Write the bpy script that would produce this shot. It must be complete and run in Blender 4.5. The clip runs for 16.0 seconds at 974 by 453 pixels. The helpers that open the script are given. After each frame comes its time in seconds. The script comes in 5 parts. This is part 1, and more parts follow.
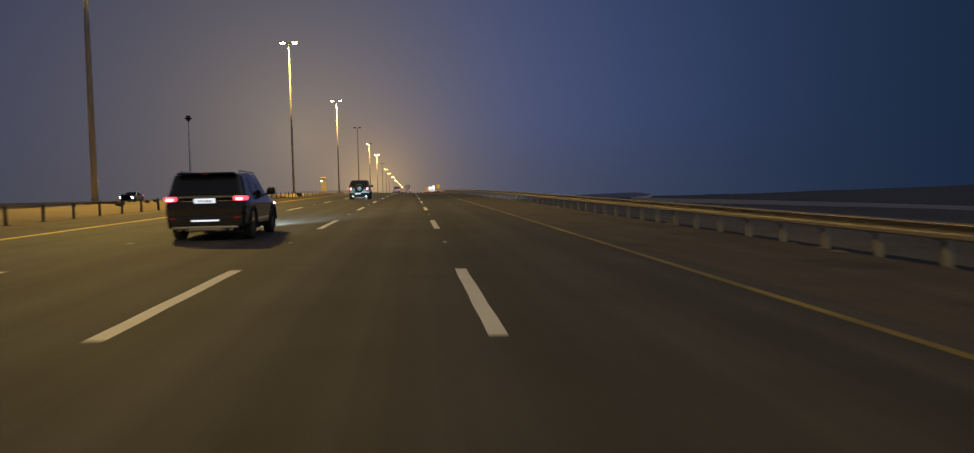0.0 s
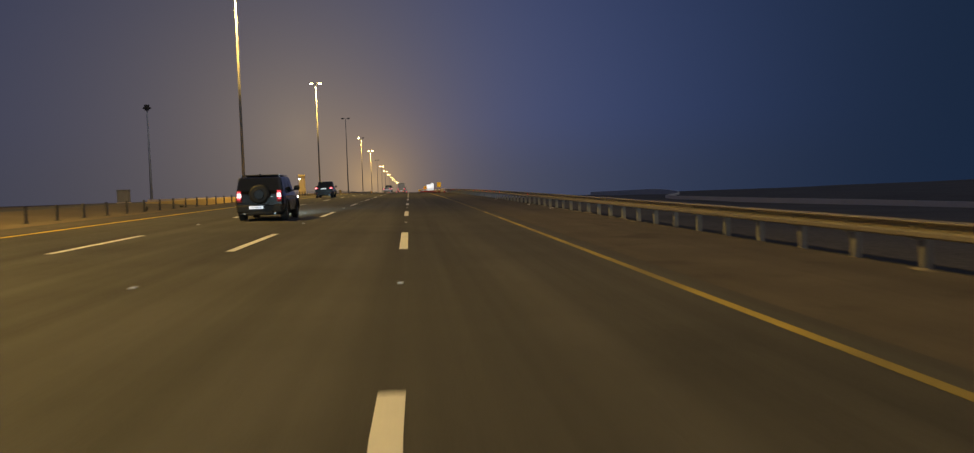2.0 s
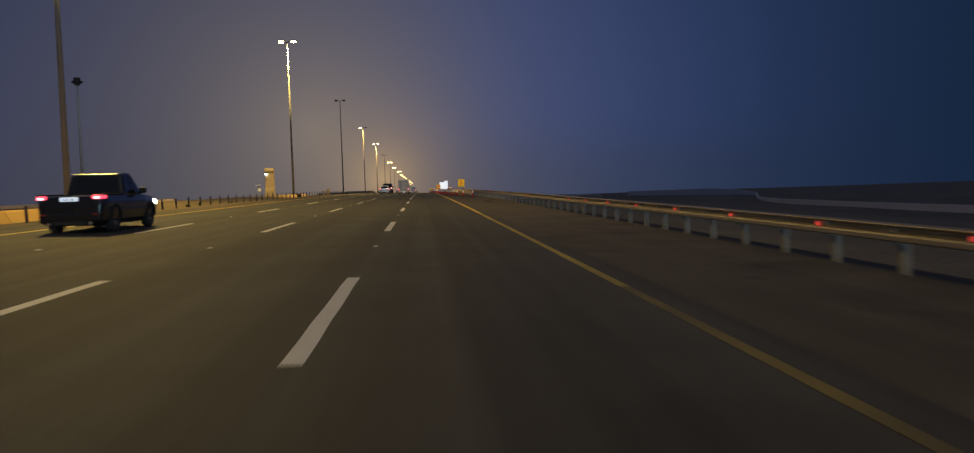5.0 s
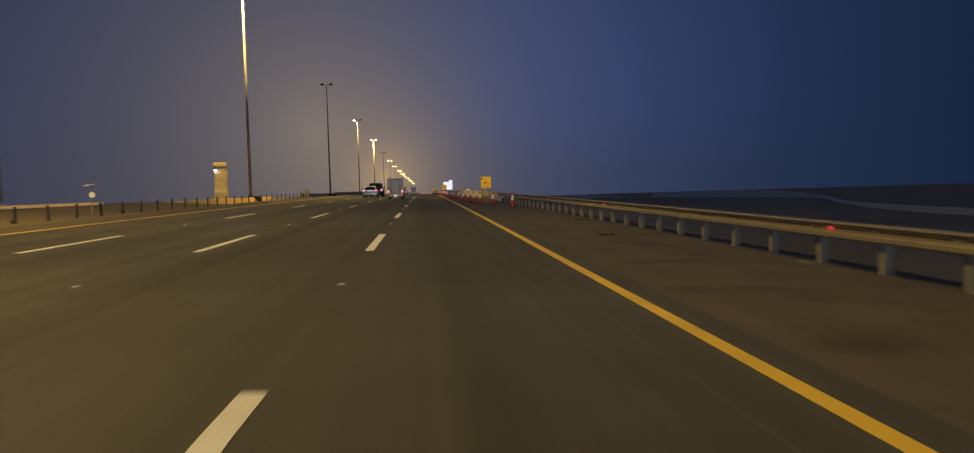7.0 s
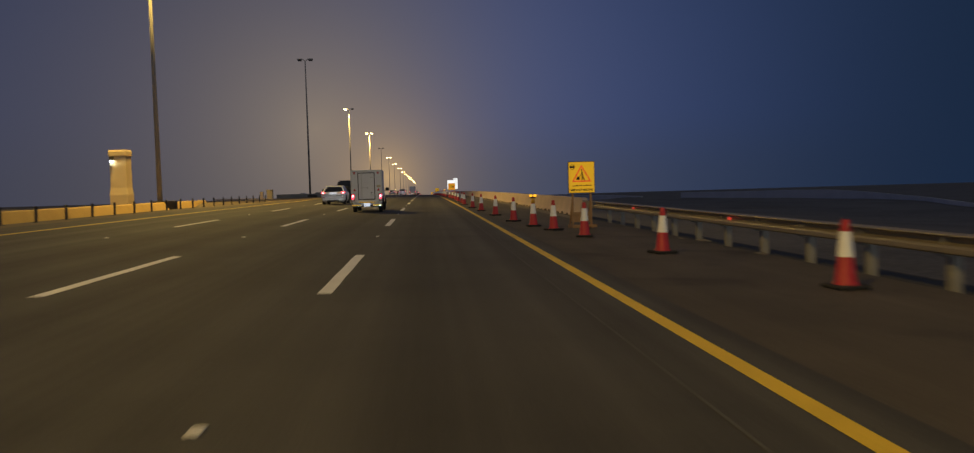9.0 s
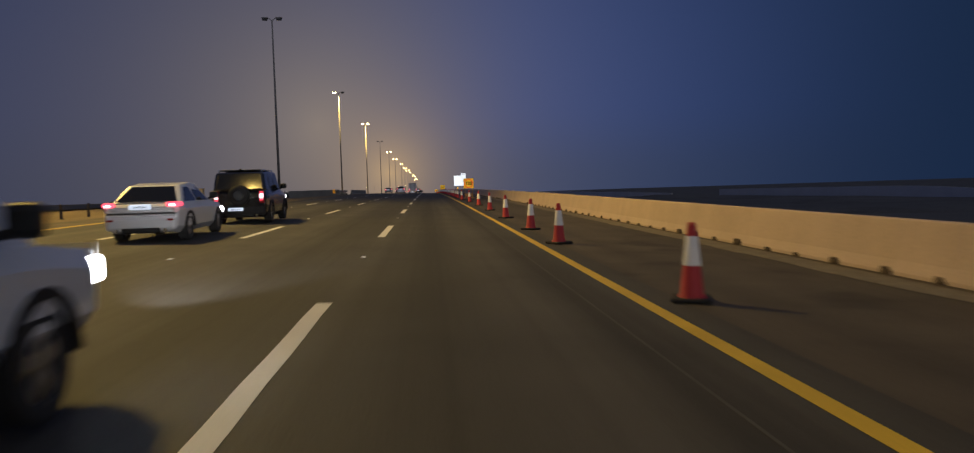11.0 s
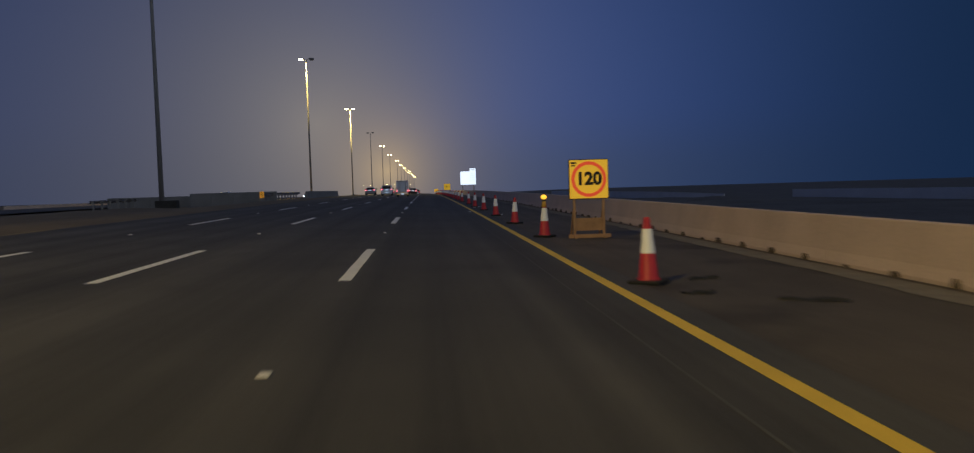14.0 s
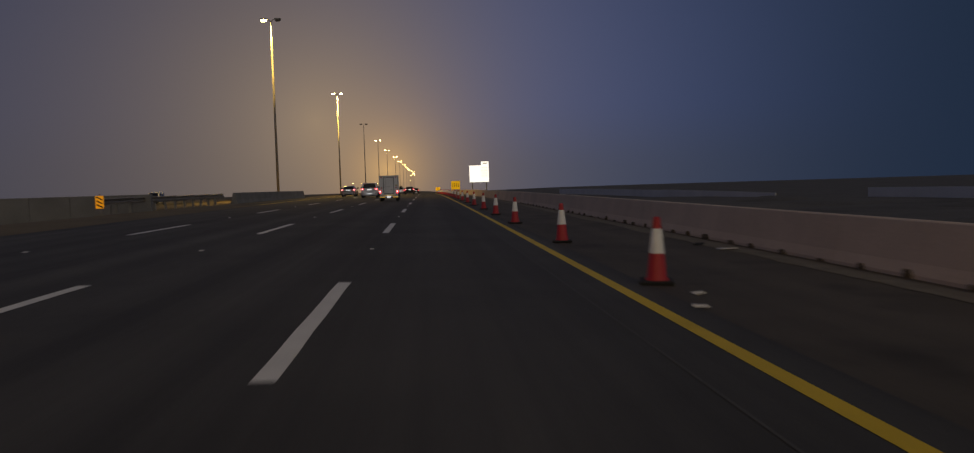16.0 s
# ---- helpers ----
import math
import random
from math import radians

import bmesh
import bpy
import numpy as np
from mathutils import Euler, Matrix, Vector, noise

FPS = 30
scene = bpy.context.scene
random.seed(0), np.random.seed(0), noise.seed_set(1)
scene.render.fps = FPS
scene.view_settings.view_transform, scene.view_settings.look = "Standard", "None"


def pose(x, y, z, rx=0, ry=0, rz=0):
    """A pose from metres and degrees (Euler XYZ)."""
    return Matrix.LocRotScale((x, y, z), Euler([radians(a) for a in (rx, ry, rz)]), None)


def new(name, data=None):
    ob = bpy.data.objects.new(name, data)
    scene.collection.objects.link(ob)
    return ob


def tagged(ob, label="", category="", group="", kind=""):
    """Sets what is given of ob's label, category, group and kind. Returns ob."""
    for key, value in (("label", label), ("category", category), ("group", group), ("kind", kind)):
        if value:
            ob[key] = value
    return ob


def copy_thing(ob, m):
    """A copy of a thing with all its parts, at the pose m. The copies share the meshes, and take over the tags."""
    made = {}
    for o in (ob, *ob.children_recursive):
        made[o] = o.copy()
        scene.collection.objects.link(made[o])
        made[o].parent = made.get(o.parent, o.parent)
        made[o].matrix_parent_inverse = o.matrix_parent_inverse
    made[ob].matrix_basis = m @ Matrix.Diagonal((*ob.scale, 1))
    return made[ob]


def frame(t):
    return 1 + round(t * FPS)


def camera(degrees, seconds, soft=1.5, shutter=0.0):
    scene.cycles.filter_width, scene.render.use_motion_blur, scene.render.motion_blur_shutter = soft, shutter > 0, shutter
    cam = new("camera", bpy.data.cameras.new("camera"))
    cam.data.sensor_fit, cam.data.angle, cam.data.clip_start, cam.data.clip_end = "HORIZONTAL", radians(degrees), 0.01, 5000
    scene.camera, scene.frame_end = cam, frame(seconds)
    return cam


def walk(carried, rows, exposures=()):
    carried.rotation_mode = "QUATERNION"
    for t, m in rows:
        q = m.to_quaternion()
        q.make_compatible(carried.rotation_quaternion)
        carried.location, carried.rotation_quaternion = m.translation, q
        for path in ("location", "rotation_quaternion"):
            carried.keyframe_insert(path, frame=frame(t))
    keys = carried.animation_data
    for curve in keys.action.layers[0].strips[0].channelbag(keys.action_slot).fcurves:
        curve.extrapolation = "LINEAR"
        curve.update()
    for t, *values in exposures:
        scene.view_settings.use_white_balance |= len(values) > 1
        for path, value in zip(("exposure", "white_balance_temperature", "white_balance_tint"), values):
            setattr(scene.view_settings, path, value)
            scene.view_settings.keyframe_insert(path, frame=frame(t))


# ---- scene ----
# ---------------------------------------------------------------- camera
cam = camera(61.92, 16.0, soft=1.25, shutter=0.3)
PATH = [
    (0.0, pose(-0.776, 0.00, 0.689, 87.29, 1.40, -5.33)),
    (0.8, pose(-0.404, 17.73, 0.830, 87.23, 1.51, -5.51)),
    (1.5, pose(-0.071, 33.09, 0.938, 87.07, 1.85, -5.53)),
    (2.5, pose(0.418, 54.88, 1.070, 87.10, 1.87, -5.41)),
    (3.5, pose(0.800, 76.60, 1.179, 87.05, 1.87, -5.15)),
    (4.2, pose(0.979, 91.82, 1.243, 86.97, 1.92, -4.75)),
    (6.5, pose(1.149, 141.23, 1.378, 86.95, 1.58, -4.55)),
    (7.0, pose(1.209, 151.88, 1.389, 86.95, 1.56, -4.49)),
    (8.0, pose(1.267, 173.34, 1.396, 86.93, 1.38, -4.47)),
    (9.0, pose(1.361, 194.78, 1.378, 86.86, 1.56, -4.38)),
    (10.0, pose(1.349, 216.30, 1.338, 86.71, 1.65, -4.14)),
    (12.5, pose(1.195, 269.56, 1.138, 86.55, 1.76, -4.29)),
    (13.5, pose(1.226, 290.70, 1.014, 86.53, 1.61, -4.40)),
    (15.0, pose(1.271, 322.80, 0.782, 86.39, 1.66, -4.17)),
    (16.0, pose(1.218, 343.64, 0.604, 86.32, 1.65, -4.34)),
]
walk(cam, PATH, exposures=[(0.0, 0.28, 6200, 9), (1.0, 0.14, 5900, 7), (2.5, 0.1, 6350, 13), (4.0, 0.0, 5750, 9), (6.5, 0.02, 5850, 12), (8.0, -0.04, 5500, 8), (8.5, 0.06, 5850, 9), (9.5, 0.2, 6250, 9), (10.0, 0.24, 6150, 11), (12.5, 0.0, 4950, 12), (13.5, 0.14, 4750, 7), (14.5, 0.2, 5600, 8), (15.0, 0.24, 5600, 6), (16.0, 0.36, 7400, 10)])

# ---------------------------------------------------------------- plan
# x runs across the road (0 on the marking between the two slow lanes), y along it
CURVE, APEX, FALL = 19000.0, 170.0, 0.026
LAMP_X, LAMP_H = -25.0, 32.0
LAMP_LIT = {65: "both", 171.5: "both", 278: "both", 384.5: "none", 491: "one", 598: "both", 704.5: "none", 811: "both", 918: "both", 1024.5: "both"}


def crown(y):
    """The height of the road's middle: it rolls over a long crest, then falls away evenly."""
    if y <= 720:
        return -(y - APEX) ** 2 / (2 * CURVE)
    return -7.961 - 0.0205 * (min(y, 1131) - 720) - 0.014 * max(0.0, min(y, 1664) - 1131) - 0.018 * max(0.0, y - 1664)


def road_z(x, y):
    return crown(y) - FALL * min(max(x, -12.0), 9.6)


# ---------------------------------------------------------------- sky and light
def build_world():
    w = bpy.data.worlds.new("dusk_sky")
    scene.world = w
    w.use_nodes = True
    nt = w.node_tree
    nt.nodes.clear()
    N = nt.nodes.new
    out, bg, tc = N("ShaderNodeOutputWorld"), N("ShaderNodeBackground"), N("ShaderNodeTexCoord")
    sep = N("ShaderNodeSeparateXYZ")
    nt.links.new(tc.outputs["Generated"], sep.inputs[0])

    def ramp(value, a, b):
        n = N("ShaderNodeMapRange")
        n.interpolation_type = "SMOOTHSTEP"
        n.inputs["From Min"].default_value, n.inputs["From Max"].default_value = a, b
        nt.links.new(value, n.inputs["Value"])
        return n.outputs["Result"]

    def mix(fac, a, b):
        n = N("ShaderNodeMix")
        n.data_type = "RGBA"
        for sock, v in ((n.inputs[0], fac), (n.inputs[6], a), (n.inputs[7], b)):
            if isinstance(v, tuple):
                sock.default_value = (*v, 1)
            else:
                nt.links.new(v, sock)
        return n.outputs[2]

    def times(a, b):
        n = N("ShaderNodeMath")
        n.operation = "MULTIPLY"
        nt.links.new(a, n.inputs[0])
        if isinstance(b, float):
            n.inputs[1].default_value = b
        else:
            nt.links.new(b, n.inputs[1])
        return n.outputs[0]

    def decay(axis, rate):
        """Falls off smoothly with the angle away from a direction."""
        dot = N("ShaderNodeVectorMath")
        dot.operation = "DOT_PRODUCT"
        dot.inputs[1].default_value = Vector(axis).normalized()
        nt.links.new(tc.outputs["Generated"], dot.inputs[0])
        arc, ex = N("ShaderNodeMath"), N("ShaderNodeMath")
        arc.operation, ex.operation = "ARCCOSINE", "EXPONENT"
        nt.links.new(dot.outputs["Value"], arc.inputs[0])
        nt.links.new(times(arc.outputs[0], -rate), ex.inputs[0])
        return ex.outputs[0]

    up = sep.outputs["Z"]
    low, mid, high = (0.025, 0.043, 0.098), (0.025, 0.050, 0.146), (0.011, 0.027, 0.088)
    blue = mix(ramp(up, -0.01, 0.09), low, mid)
    blue = mix(ramp(up, 0.10, 0.45), blue, high)
    # overhead, out of view, a neutral grey is added to lift unlit surfaces
    blue = mix(ramp(up, 0.32, 0.85), blue, (0.046, 0.046, 0.052))
    # behind, out of view, a bright glow is added to fill surfaces facing back
    blue = mix(ramp(sep.outputs["Y"], 0.15, -0.55), blue, (0.25, 0.235, 0.22))
    # the right-hand side ahead is darker
    east = mix(times(ramp(sep.outputs["X"], 0.05, 0.62), ramp(sep.outputs["Y"], 0.0, 0.5)), blue, (0.0075, 0.018, 0.043))
    # dust in the air over the lit road
    dust = mix(ramp(up, 0.0, 0.30), (0.028, 0.032, 0.055), (0.017, 0.026, 0.062))
    sky = mix(times(ramp(sep.outputs["X"], 0.16, -0.26), 0.8), east, dust)
    sky = mix(times(decay((-0.13, 1.0, 0.07), 5.7), 0.86), sky, (0.235, 0.184, 0.138))
    sky = mix(times(decay((-0.045, 1.0, 0.010), 24.0), 0.85), sky, (0.52, 0.33, 0.15))
    nt.links.new(sky, bg.inputs["Color"])
    bg.inputs["Strength"].default_value = 1.0
    nt.links.new(bg.outputs[0], out.inputs[0])


build_world()

LAMP_COLOR = (1.0, 0.63, 0.12)
LAMP_WATTS = 35000.0


def street_light(x, y, z):
    data = bpy.data.lights.new("lamp_light", "SPOT")
    data.energy, data.color, data.shadow_soft_size = LAMP_WATTS, LAMP_COLOR, 0.35
    data.spot_size, data.spot_blend = radians(160), 0.68
    ob = new("lamp_light", data)
    ob.matrix_world = pose(x, y, z)
    return ob


# ---------------------------------------------------------------- materials
def material(name, color, rough=0.6, metal=0.0, vary=0.25, scale=3.0, fine=60.0, bump=0.15, emit=0.0, emit_color=None, coat=0.0, random_by_object=0.0):
    m = bpy.data.materials.new(name)
    m.use_nodes = True
    nt = m.node_tree
    b = nt.nodes["Principled BSDF"]
    b.inputs["Roughness"].default_value, b.inputs["Metallic"].default_value = rough, metal
    b.inputs["Coat Weight"].default_value = coat
    N, L = nt.nodes.new, nt.links.new
    geo = N("ShaderNodeNewGeometry")
    coarse, grain = N("ShaderNodeTexNoise"), N("ShaderNodeTexNoise")
    for n, s, d in ((coarse, scale, 5), (grain, fine, 3)):
        n.inputs["Scale"].default_value, n.inputs["Detail"].default_value = s, d
        L(geo.outputs["Position"], n.inputs["Vector"])
    add = N("ShaderNodeMath")
    add.operation = "ADD"
    L(coarse.outputs["Fac"], add.inputs[0])
    L(grain.outputs["Fac"], add.inputs[1])
    if random_by_object:
        info, more = N("ShaderNodeObjectInfo"), N("ShaderNodeMath")
        more.operation, more.inputs[1].default_value = "MULTIPLY_ADD", random_by_object
        L(info.outputs["Random"], more.inputs[0])
        L(add.outputs[0], more.inputs[2])
        add = more
    mr = N("ShaderNodeMapRange")
    mr.inputs["From Min"].default_value, mr.inputs["From Max"].default_value = 0.6, 1.4
    mr.inputs["To Min"].default_value, mr.inputs["To Max"].default_value = 1 - vary, 1 + vary
    L(add.outputs[0], mr.inputs["Value"])
    mul = N("ShaderNodeVectorMath")
    mul.operation = "SCALE"
    mul.inputs[0].default_value = color
    L(mr.outputs[0], mul.inputs["Scale"])
    L(mul.outputs[0], b.inputs["Base Color"])
    if bump:
        bp = N("ShaderNodeBump")
        bp.inputs["Strength"].default_value, bp.inputs["Distance"].default_value = bump, 0.02
        L(grain.outputs["Fac"], bp.inputs["Height"])
        L(bp.outputs[0], b.inputs["Normal"])
    if emit:
        b.inputs["Emission Color"].default_value = (*(emit_color or color), 1)
        b.inputs["Emission Strength"].default_value = emit
    return m


def streaked(m, along, stains):
    """Adds lengthwise wheel-track streaks and blotchy stains to a road surface."""
    nt = m.node_tree
    N, L = nt.nodes.new, nt.links.new
    b = nt.nodes["Principled BSDF"]
    color = b.inputs["Base Color"].links[0].from_socket
    geo, mp, n1, n2 = N("ShaderNodeNewGeometry"), N("ShaderNodeMapping"), N("ShaderNodeTexNoise"), N("ShaderNodeTexNoise")
    mp.inputs["Scale"].default_value = (0.9, 0.006, 0.0)
    L(geo.outputs["Position"], mp.inputs["Vector"])
    L(mp.outputs[0], n1.inputs["Vector"])
    n1.inputs["Scale"].default_value, n1.inputs["Detail"].default_value, n1.inputs["Roughness"].default_value = 1.0, 4, 0.6
    L(geo.outputs["Position"], n2.inputs["Vector"])
    n2.inputs["Scale"].default_value, n2.inputs["Detail"].default_value = 0.55, 6
    value = color
    for n, lo, hi, amount in ((n1, 0.35, 0.65, along), (n2, 0.56, 0.70, -stains)):
        r, v = N("ShaderNodeMapRange"), N("ShaderNodeVectorMath")
        r.inputs["From Min"].default_value, r.inputs["From Max"].default_value = lo, hi
        r.inputs["To Min"].default_value, r.inputs["To Max"].default_value = (1 - amount, 1 + amount) if amount > 0 else (1.0, 1 + amount)
        L(n.outputs["Fac"], r.inputs["Value"])
        v.operation = "SCALE"
        L(value, v.inputs[0])
        L(r.outputs[0], v.inputs["Scale"])
        value = v.outputs[0]
    L(value, b.inputs["Base Color"])
    return m


ASPHALT = material("asphalt", (0.061, 0.058, 0.053), 0.76, vary=0.35, scale=0.35, fine=45, bump=0.35)
SHOULDER = material("shoulder_asphalt", (0.086, 0.072, 0.057), 0.82, vary=0.35, scale=0.5, fine=30, bump=0.4)
streaked(ASPHALT, 0.38, 0.15)
streaked(SHOULDER, 0.18, 0.45)
SHOULDER_PALE = material("pale_joint", (0.085, 0.082, 0.078), 0.8)
WHITE_PAINT = material("white_road_paint", (0.82, 0.81, 0.78), 0.6, vary=0.12, scale=1.5, fine=40)
YELLOW_PAINT = material("yellow_road_paint", (0.78, 0.53, 0.03), 0.6, vary=0.2, scale=1.2, fine=40)


def worn_paint(name, keep, lose):
    """Yellow paint rubbed away in patches down to the asphalt."""
    m = material(name, (0.56, 0.42, 0.06), 0.7, vary=0.25, scale=1.2, fine=40)
    nt = m.node_tree
    N, L = nt.nodes.new, nt.links.new
    b = nt.nodes["Principled BSDF"]
    paint = b.inputs["Base Color"].links[0].from_socket
    geo, n, r, mx = N("ShaderNodeNewGeometry"), N("ShaderNodeTexNoise"), N("ShaderNodeMapRange"), N("ShaderNodeMix")
    n.inputs["Scale"].default_value, n.inputs["Detail"].default_value = 0.22, 8
    r.inputs["From Min"].default_value, r.inputs["From Max"].default_value = 0.40, 0.62
    r.inputs["To Min"].default_value, r.inputs["To Max"].default_value = lose, keep
    mx.data_type = "RGBA"
    mx.inputs[7].default_value = (0.055, 0.052, 0.048, 1)
    L(geo.outputs["Position"], n.inputs["Vector"])
    L(n.outputs["Fac"], r.inputs["Value"])
    L(r.outputs[0], mx.inputs[0])
    L(paint, mx.inputs[6])
    L(mx.outputs[2], b.inputs["Base Color"])
    return m


WORN_YELLOW = worn_paint("worn_yellow_paint", 0.62, 0.90)
THIN_YELLOW = worn_paint("dull_yellow_paint", 0.0, 0.35)
FRESH_YELLOW = worn_paint("scuffed_yellow_paint", 0.30, 0.68)
SAND = material("sand", (0.15, 0.115, 0.068), 0.95, vary=0.3, scale=0.25, fine=8, bump=0.5)
PALE_SAND = material("pale_sand", (0.20, 0.175, 0.14), 0.95, vary=0.3, scale=3, fine=40, bump=0.5)
DARK_EARTH = material("dark_earth", (0.098, 0.090, 0.080), 0.95, vary=0.5, scale=0.08, fine=2.0, bump=0.6)
CAKED_DIRT = material("caked_brown_dirt", (0.105, 0.082, 0.058), 0.95, vary=0.4, scale=2.0, fine=30, bump=0.5)
GRAVEL = material("darkened_gravel", (0.042, 0.040, 0.037), 0.95, vary=0.5, scale=2.0, fine=25, bump=0.6)
CONCRETE = material("concrete", (0.555, 0.438, 0.36), 0.85, vary=0.18, scale=0.8, fine=25, random_by_object=0.3)
OLD_CONCRETE = material("weathered_concrete", (0.22, 0.215, 0.21), 0.9, vary=0.25, scale=0.7, fine=20)
SLAB_YELLOW = material("stained_concrete_slab", (0.45, 0.30, 0.09), 0.85, vary=0.15, scale=0.6, fine=20, random_by_object=0.3)
POLE_DARK = material("dark_steel", (0.06, 0.055, 0.05), 0.6, metal=0.3, vary=0.2)
GALVANISED = material("galvanised_steel", (0.30, 0.265, 0.21), 0.48, metal=0.45, vary=0.15, scale=2, fine=30, bump=0.05)
MAST_GREY = material("pale_galvanised_mast", (0.58, 0.58, 0.60), 0.8, vary=0.1, scale=1, fine=20, bump=0.0)
POLE_STEEL = material("painted_steel", (0.25, 0.24, 0.23), 0.85, metal=0.0, vary=0.12, scale=1, fine=20, bump=0.0)
LAMP_LENS = material("lit_lamp_lens", (1.0, 0.8, 0.5), 0.4, vary=0, emit=26.0, emit_color=(1.0, 0.66, 0.20))
LAMP_LENS.cycles.emission_sampling = "NONE"
DEAD_LENS = material("unlit_lamp_lens", (0.12, 0.12, 0.12), 0.3, vary=0.1)
CONE_RED = material("cone_red_plastic", (0.44, 0.022, 0.028), 0.5, vary=0.12, scale=6, fine=60, bump=0.05)
CONE_WHITE = material("cone_white_sleeve", (0.88, 0.87, 0.85), 0.45, vary=0.08, scale=8, fine=80, bump=0.02)
RUBBER = material("black_rubber", (0.02, 0.02, 0.02), 0.85, vary=0.3)
# sheeting emission imitates headlight light thrown back; the boards have no lamps
SIGN_YELLOW = material("yellow_retroreflective_added_glow", (0.85, 0.45, 0.012), 0.5, vary=0.06, scale=3, fine=50, bump=0.0, emit=0.42)
SIGN_YELLOW_PLAIN = material("yellow_plastic", (0.62, 0.36, 0.03), 0.5, vary=0.1, bump=0.02)
SIGN_ORANGE = material("orange_retroreflective_added_glow", (0.85, 0.33, 0.015), 0.5, vary=0.06, bump=0.0, emit=0.4)
SIGN_RED = material("red_retroreflective_added_glow", (0.85, 0.085, 0.02), 0.5, vary=0.06, bump=0.0, emit=0.35)
SIGN_BLACK = material("black_sign_print", (0.015, 0.013, 0.012), 0.6, vary=0.1, bump=0.0)
# emission added to the guide sign face in place of returned headlight
SIGN_WHITE = material("white_sign_face_added_glow", (0.85, 0.85, 0.82), 0.5, vary=0.05, bump=0.0, emit=1.0)
TIMBER = material("rough_timber", (0.36, 0.22, 0.11), 0.85, vary=0.3, scale=4, fine=40)
AMBER = material("amber_beacon", (1.0, 0.55, 0.1), 0.3, vary=0, emit=1.3, emit_color=(1.0, 0.44, 0.015))
# reflector emission stands in for headlights shining back off it
REFLECTOR = material("red_reflector_added_glow", (0.7, 0.05, 0.03), 0.3, vary=0, emit=0.8)


# ---------------------------------------------------------------- mesh helpers
def thing(name, m, label, category, group="", kind=""):
    e = new(name)
    e.matrix_world = m
    e.empty_display_size = 0.2
    return tagged(e, label, category, group, kind)


def link(name, bm, mat, parent=None, label="", smooth=False):
    me = bpy.data.meshes.new(name)
    bm.to_mesh(me)
    bm.free()
    for k in mat if isinstance(mat, (list, tuple)) else [mat]:
        me.materials.append(k)
    if smooth:
        for p in me.polygons:
            p.use_smooth = True
    ob = new(name, me)
    if parent:
        ob.parent = parent
    return tagged(ob, label)


part = link


def share(name, ob, parent, m):
    o = new(name, ob.data)
    o.parent = parent
    o.matrix_basis = m
    return o


def box(bm, size, at=(0, 0, 0), bevel=0.0, turn=None, mat=0):
    m = Matrix.Translation(at) @ (turn or Matrix()) @ Matrix.Diagonal((*size, 1))
    r = bmesh.ops.create_cube(bm, size=1.0, matrix=m)
    faces = {f for v in r["verts"] for f in v.link_faces}
    for f in faces:
        f.material_index = mat
    if bevel:
        edges = {e for v in r["verts"] for e in v.link_edges}
        bmesh.ops.bevel(bm, geom=list(edges), offset=bevel, segments=2, profile=0.5, affect="EDGES")
    return bm


def tube(bm, a, b, r1, r2=None, n=10):
    a, b = Vector(a), Vector(b)
    d = b - a
    m = Matrix.Translation((a + b) / 2) @ d.to_track_quat("Z", "Y").to_matrix().to_4x4()
    bmesh.ops.create_cone(bm, cap_ends=True, segments=n, radius1=r1, radius2=r1 if r2 is None else r2, depth=d.length, matrix=m)
    return bm


def strip(profile, ys, close=False):
    """A mesh swept along y: profile(y) gives the cross-section as a list of (x, z)."""
    bm = bmesh.new()
    rings = [[bm.verts.new((x, y, z)) for x, z in profile(y)] for y in ys]
    for a, b in zip(rings, rings[1:]):
        n = len(a)
        for i in range(n if close else n - 1):
            j = (i + 1) % n
            bm.faces.new((a[i], a[j], b[j], b[i]))
    if close:
        bm.faces.new(rings[0][::-1])
        bm.faces.new(rings[-1])
    bmesh.ops.recalc_face_normals(bm, faces=bm.faces)
    return bm


def on_road(x, y, z=0.0, turn=0.0):
    return pose(x, y, road_z(x, y) + z, 0, 0, turn)


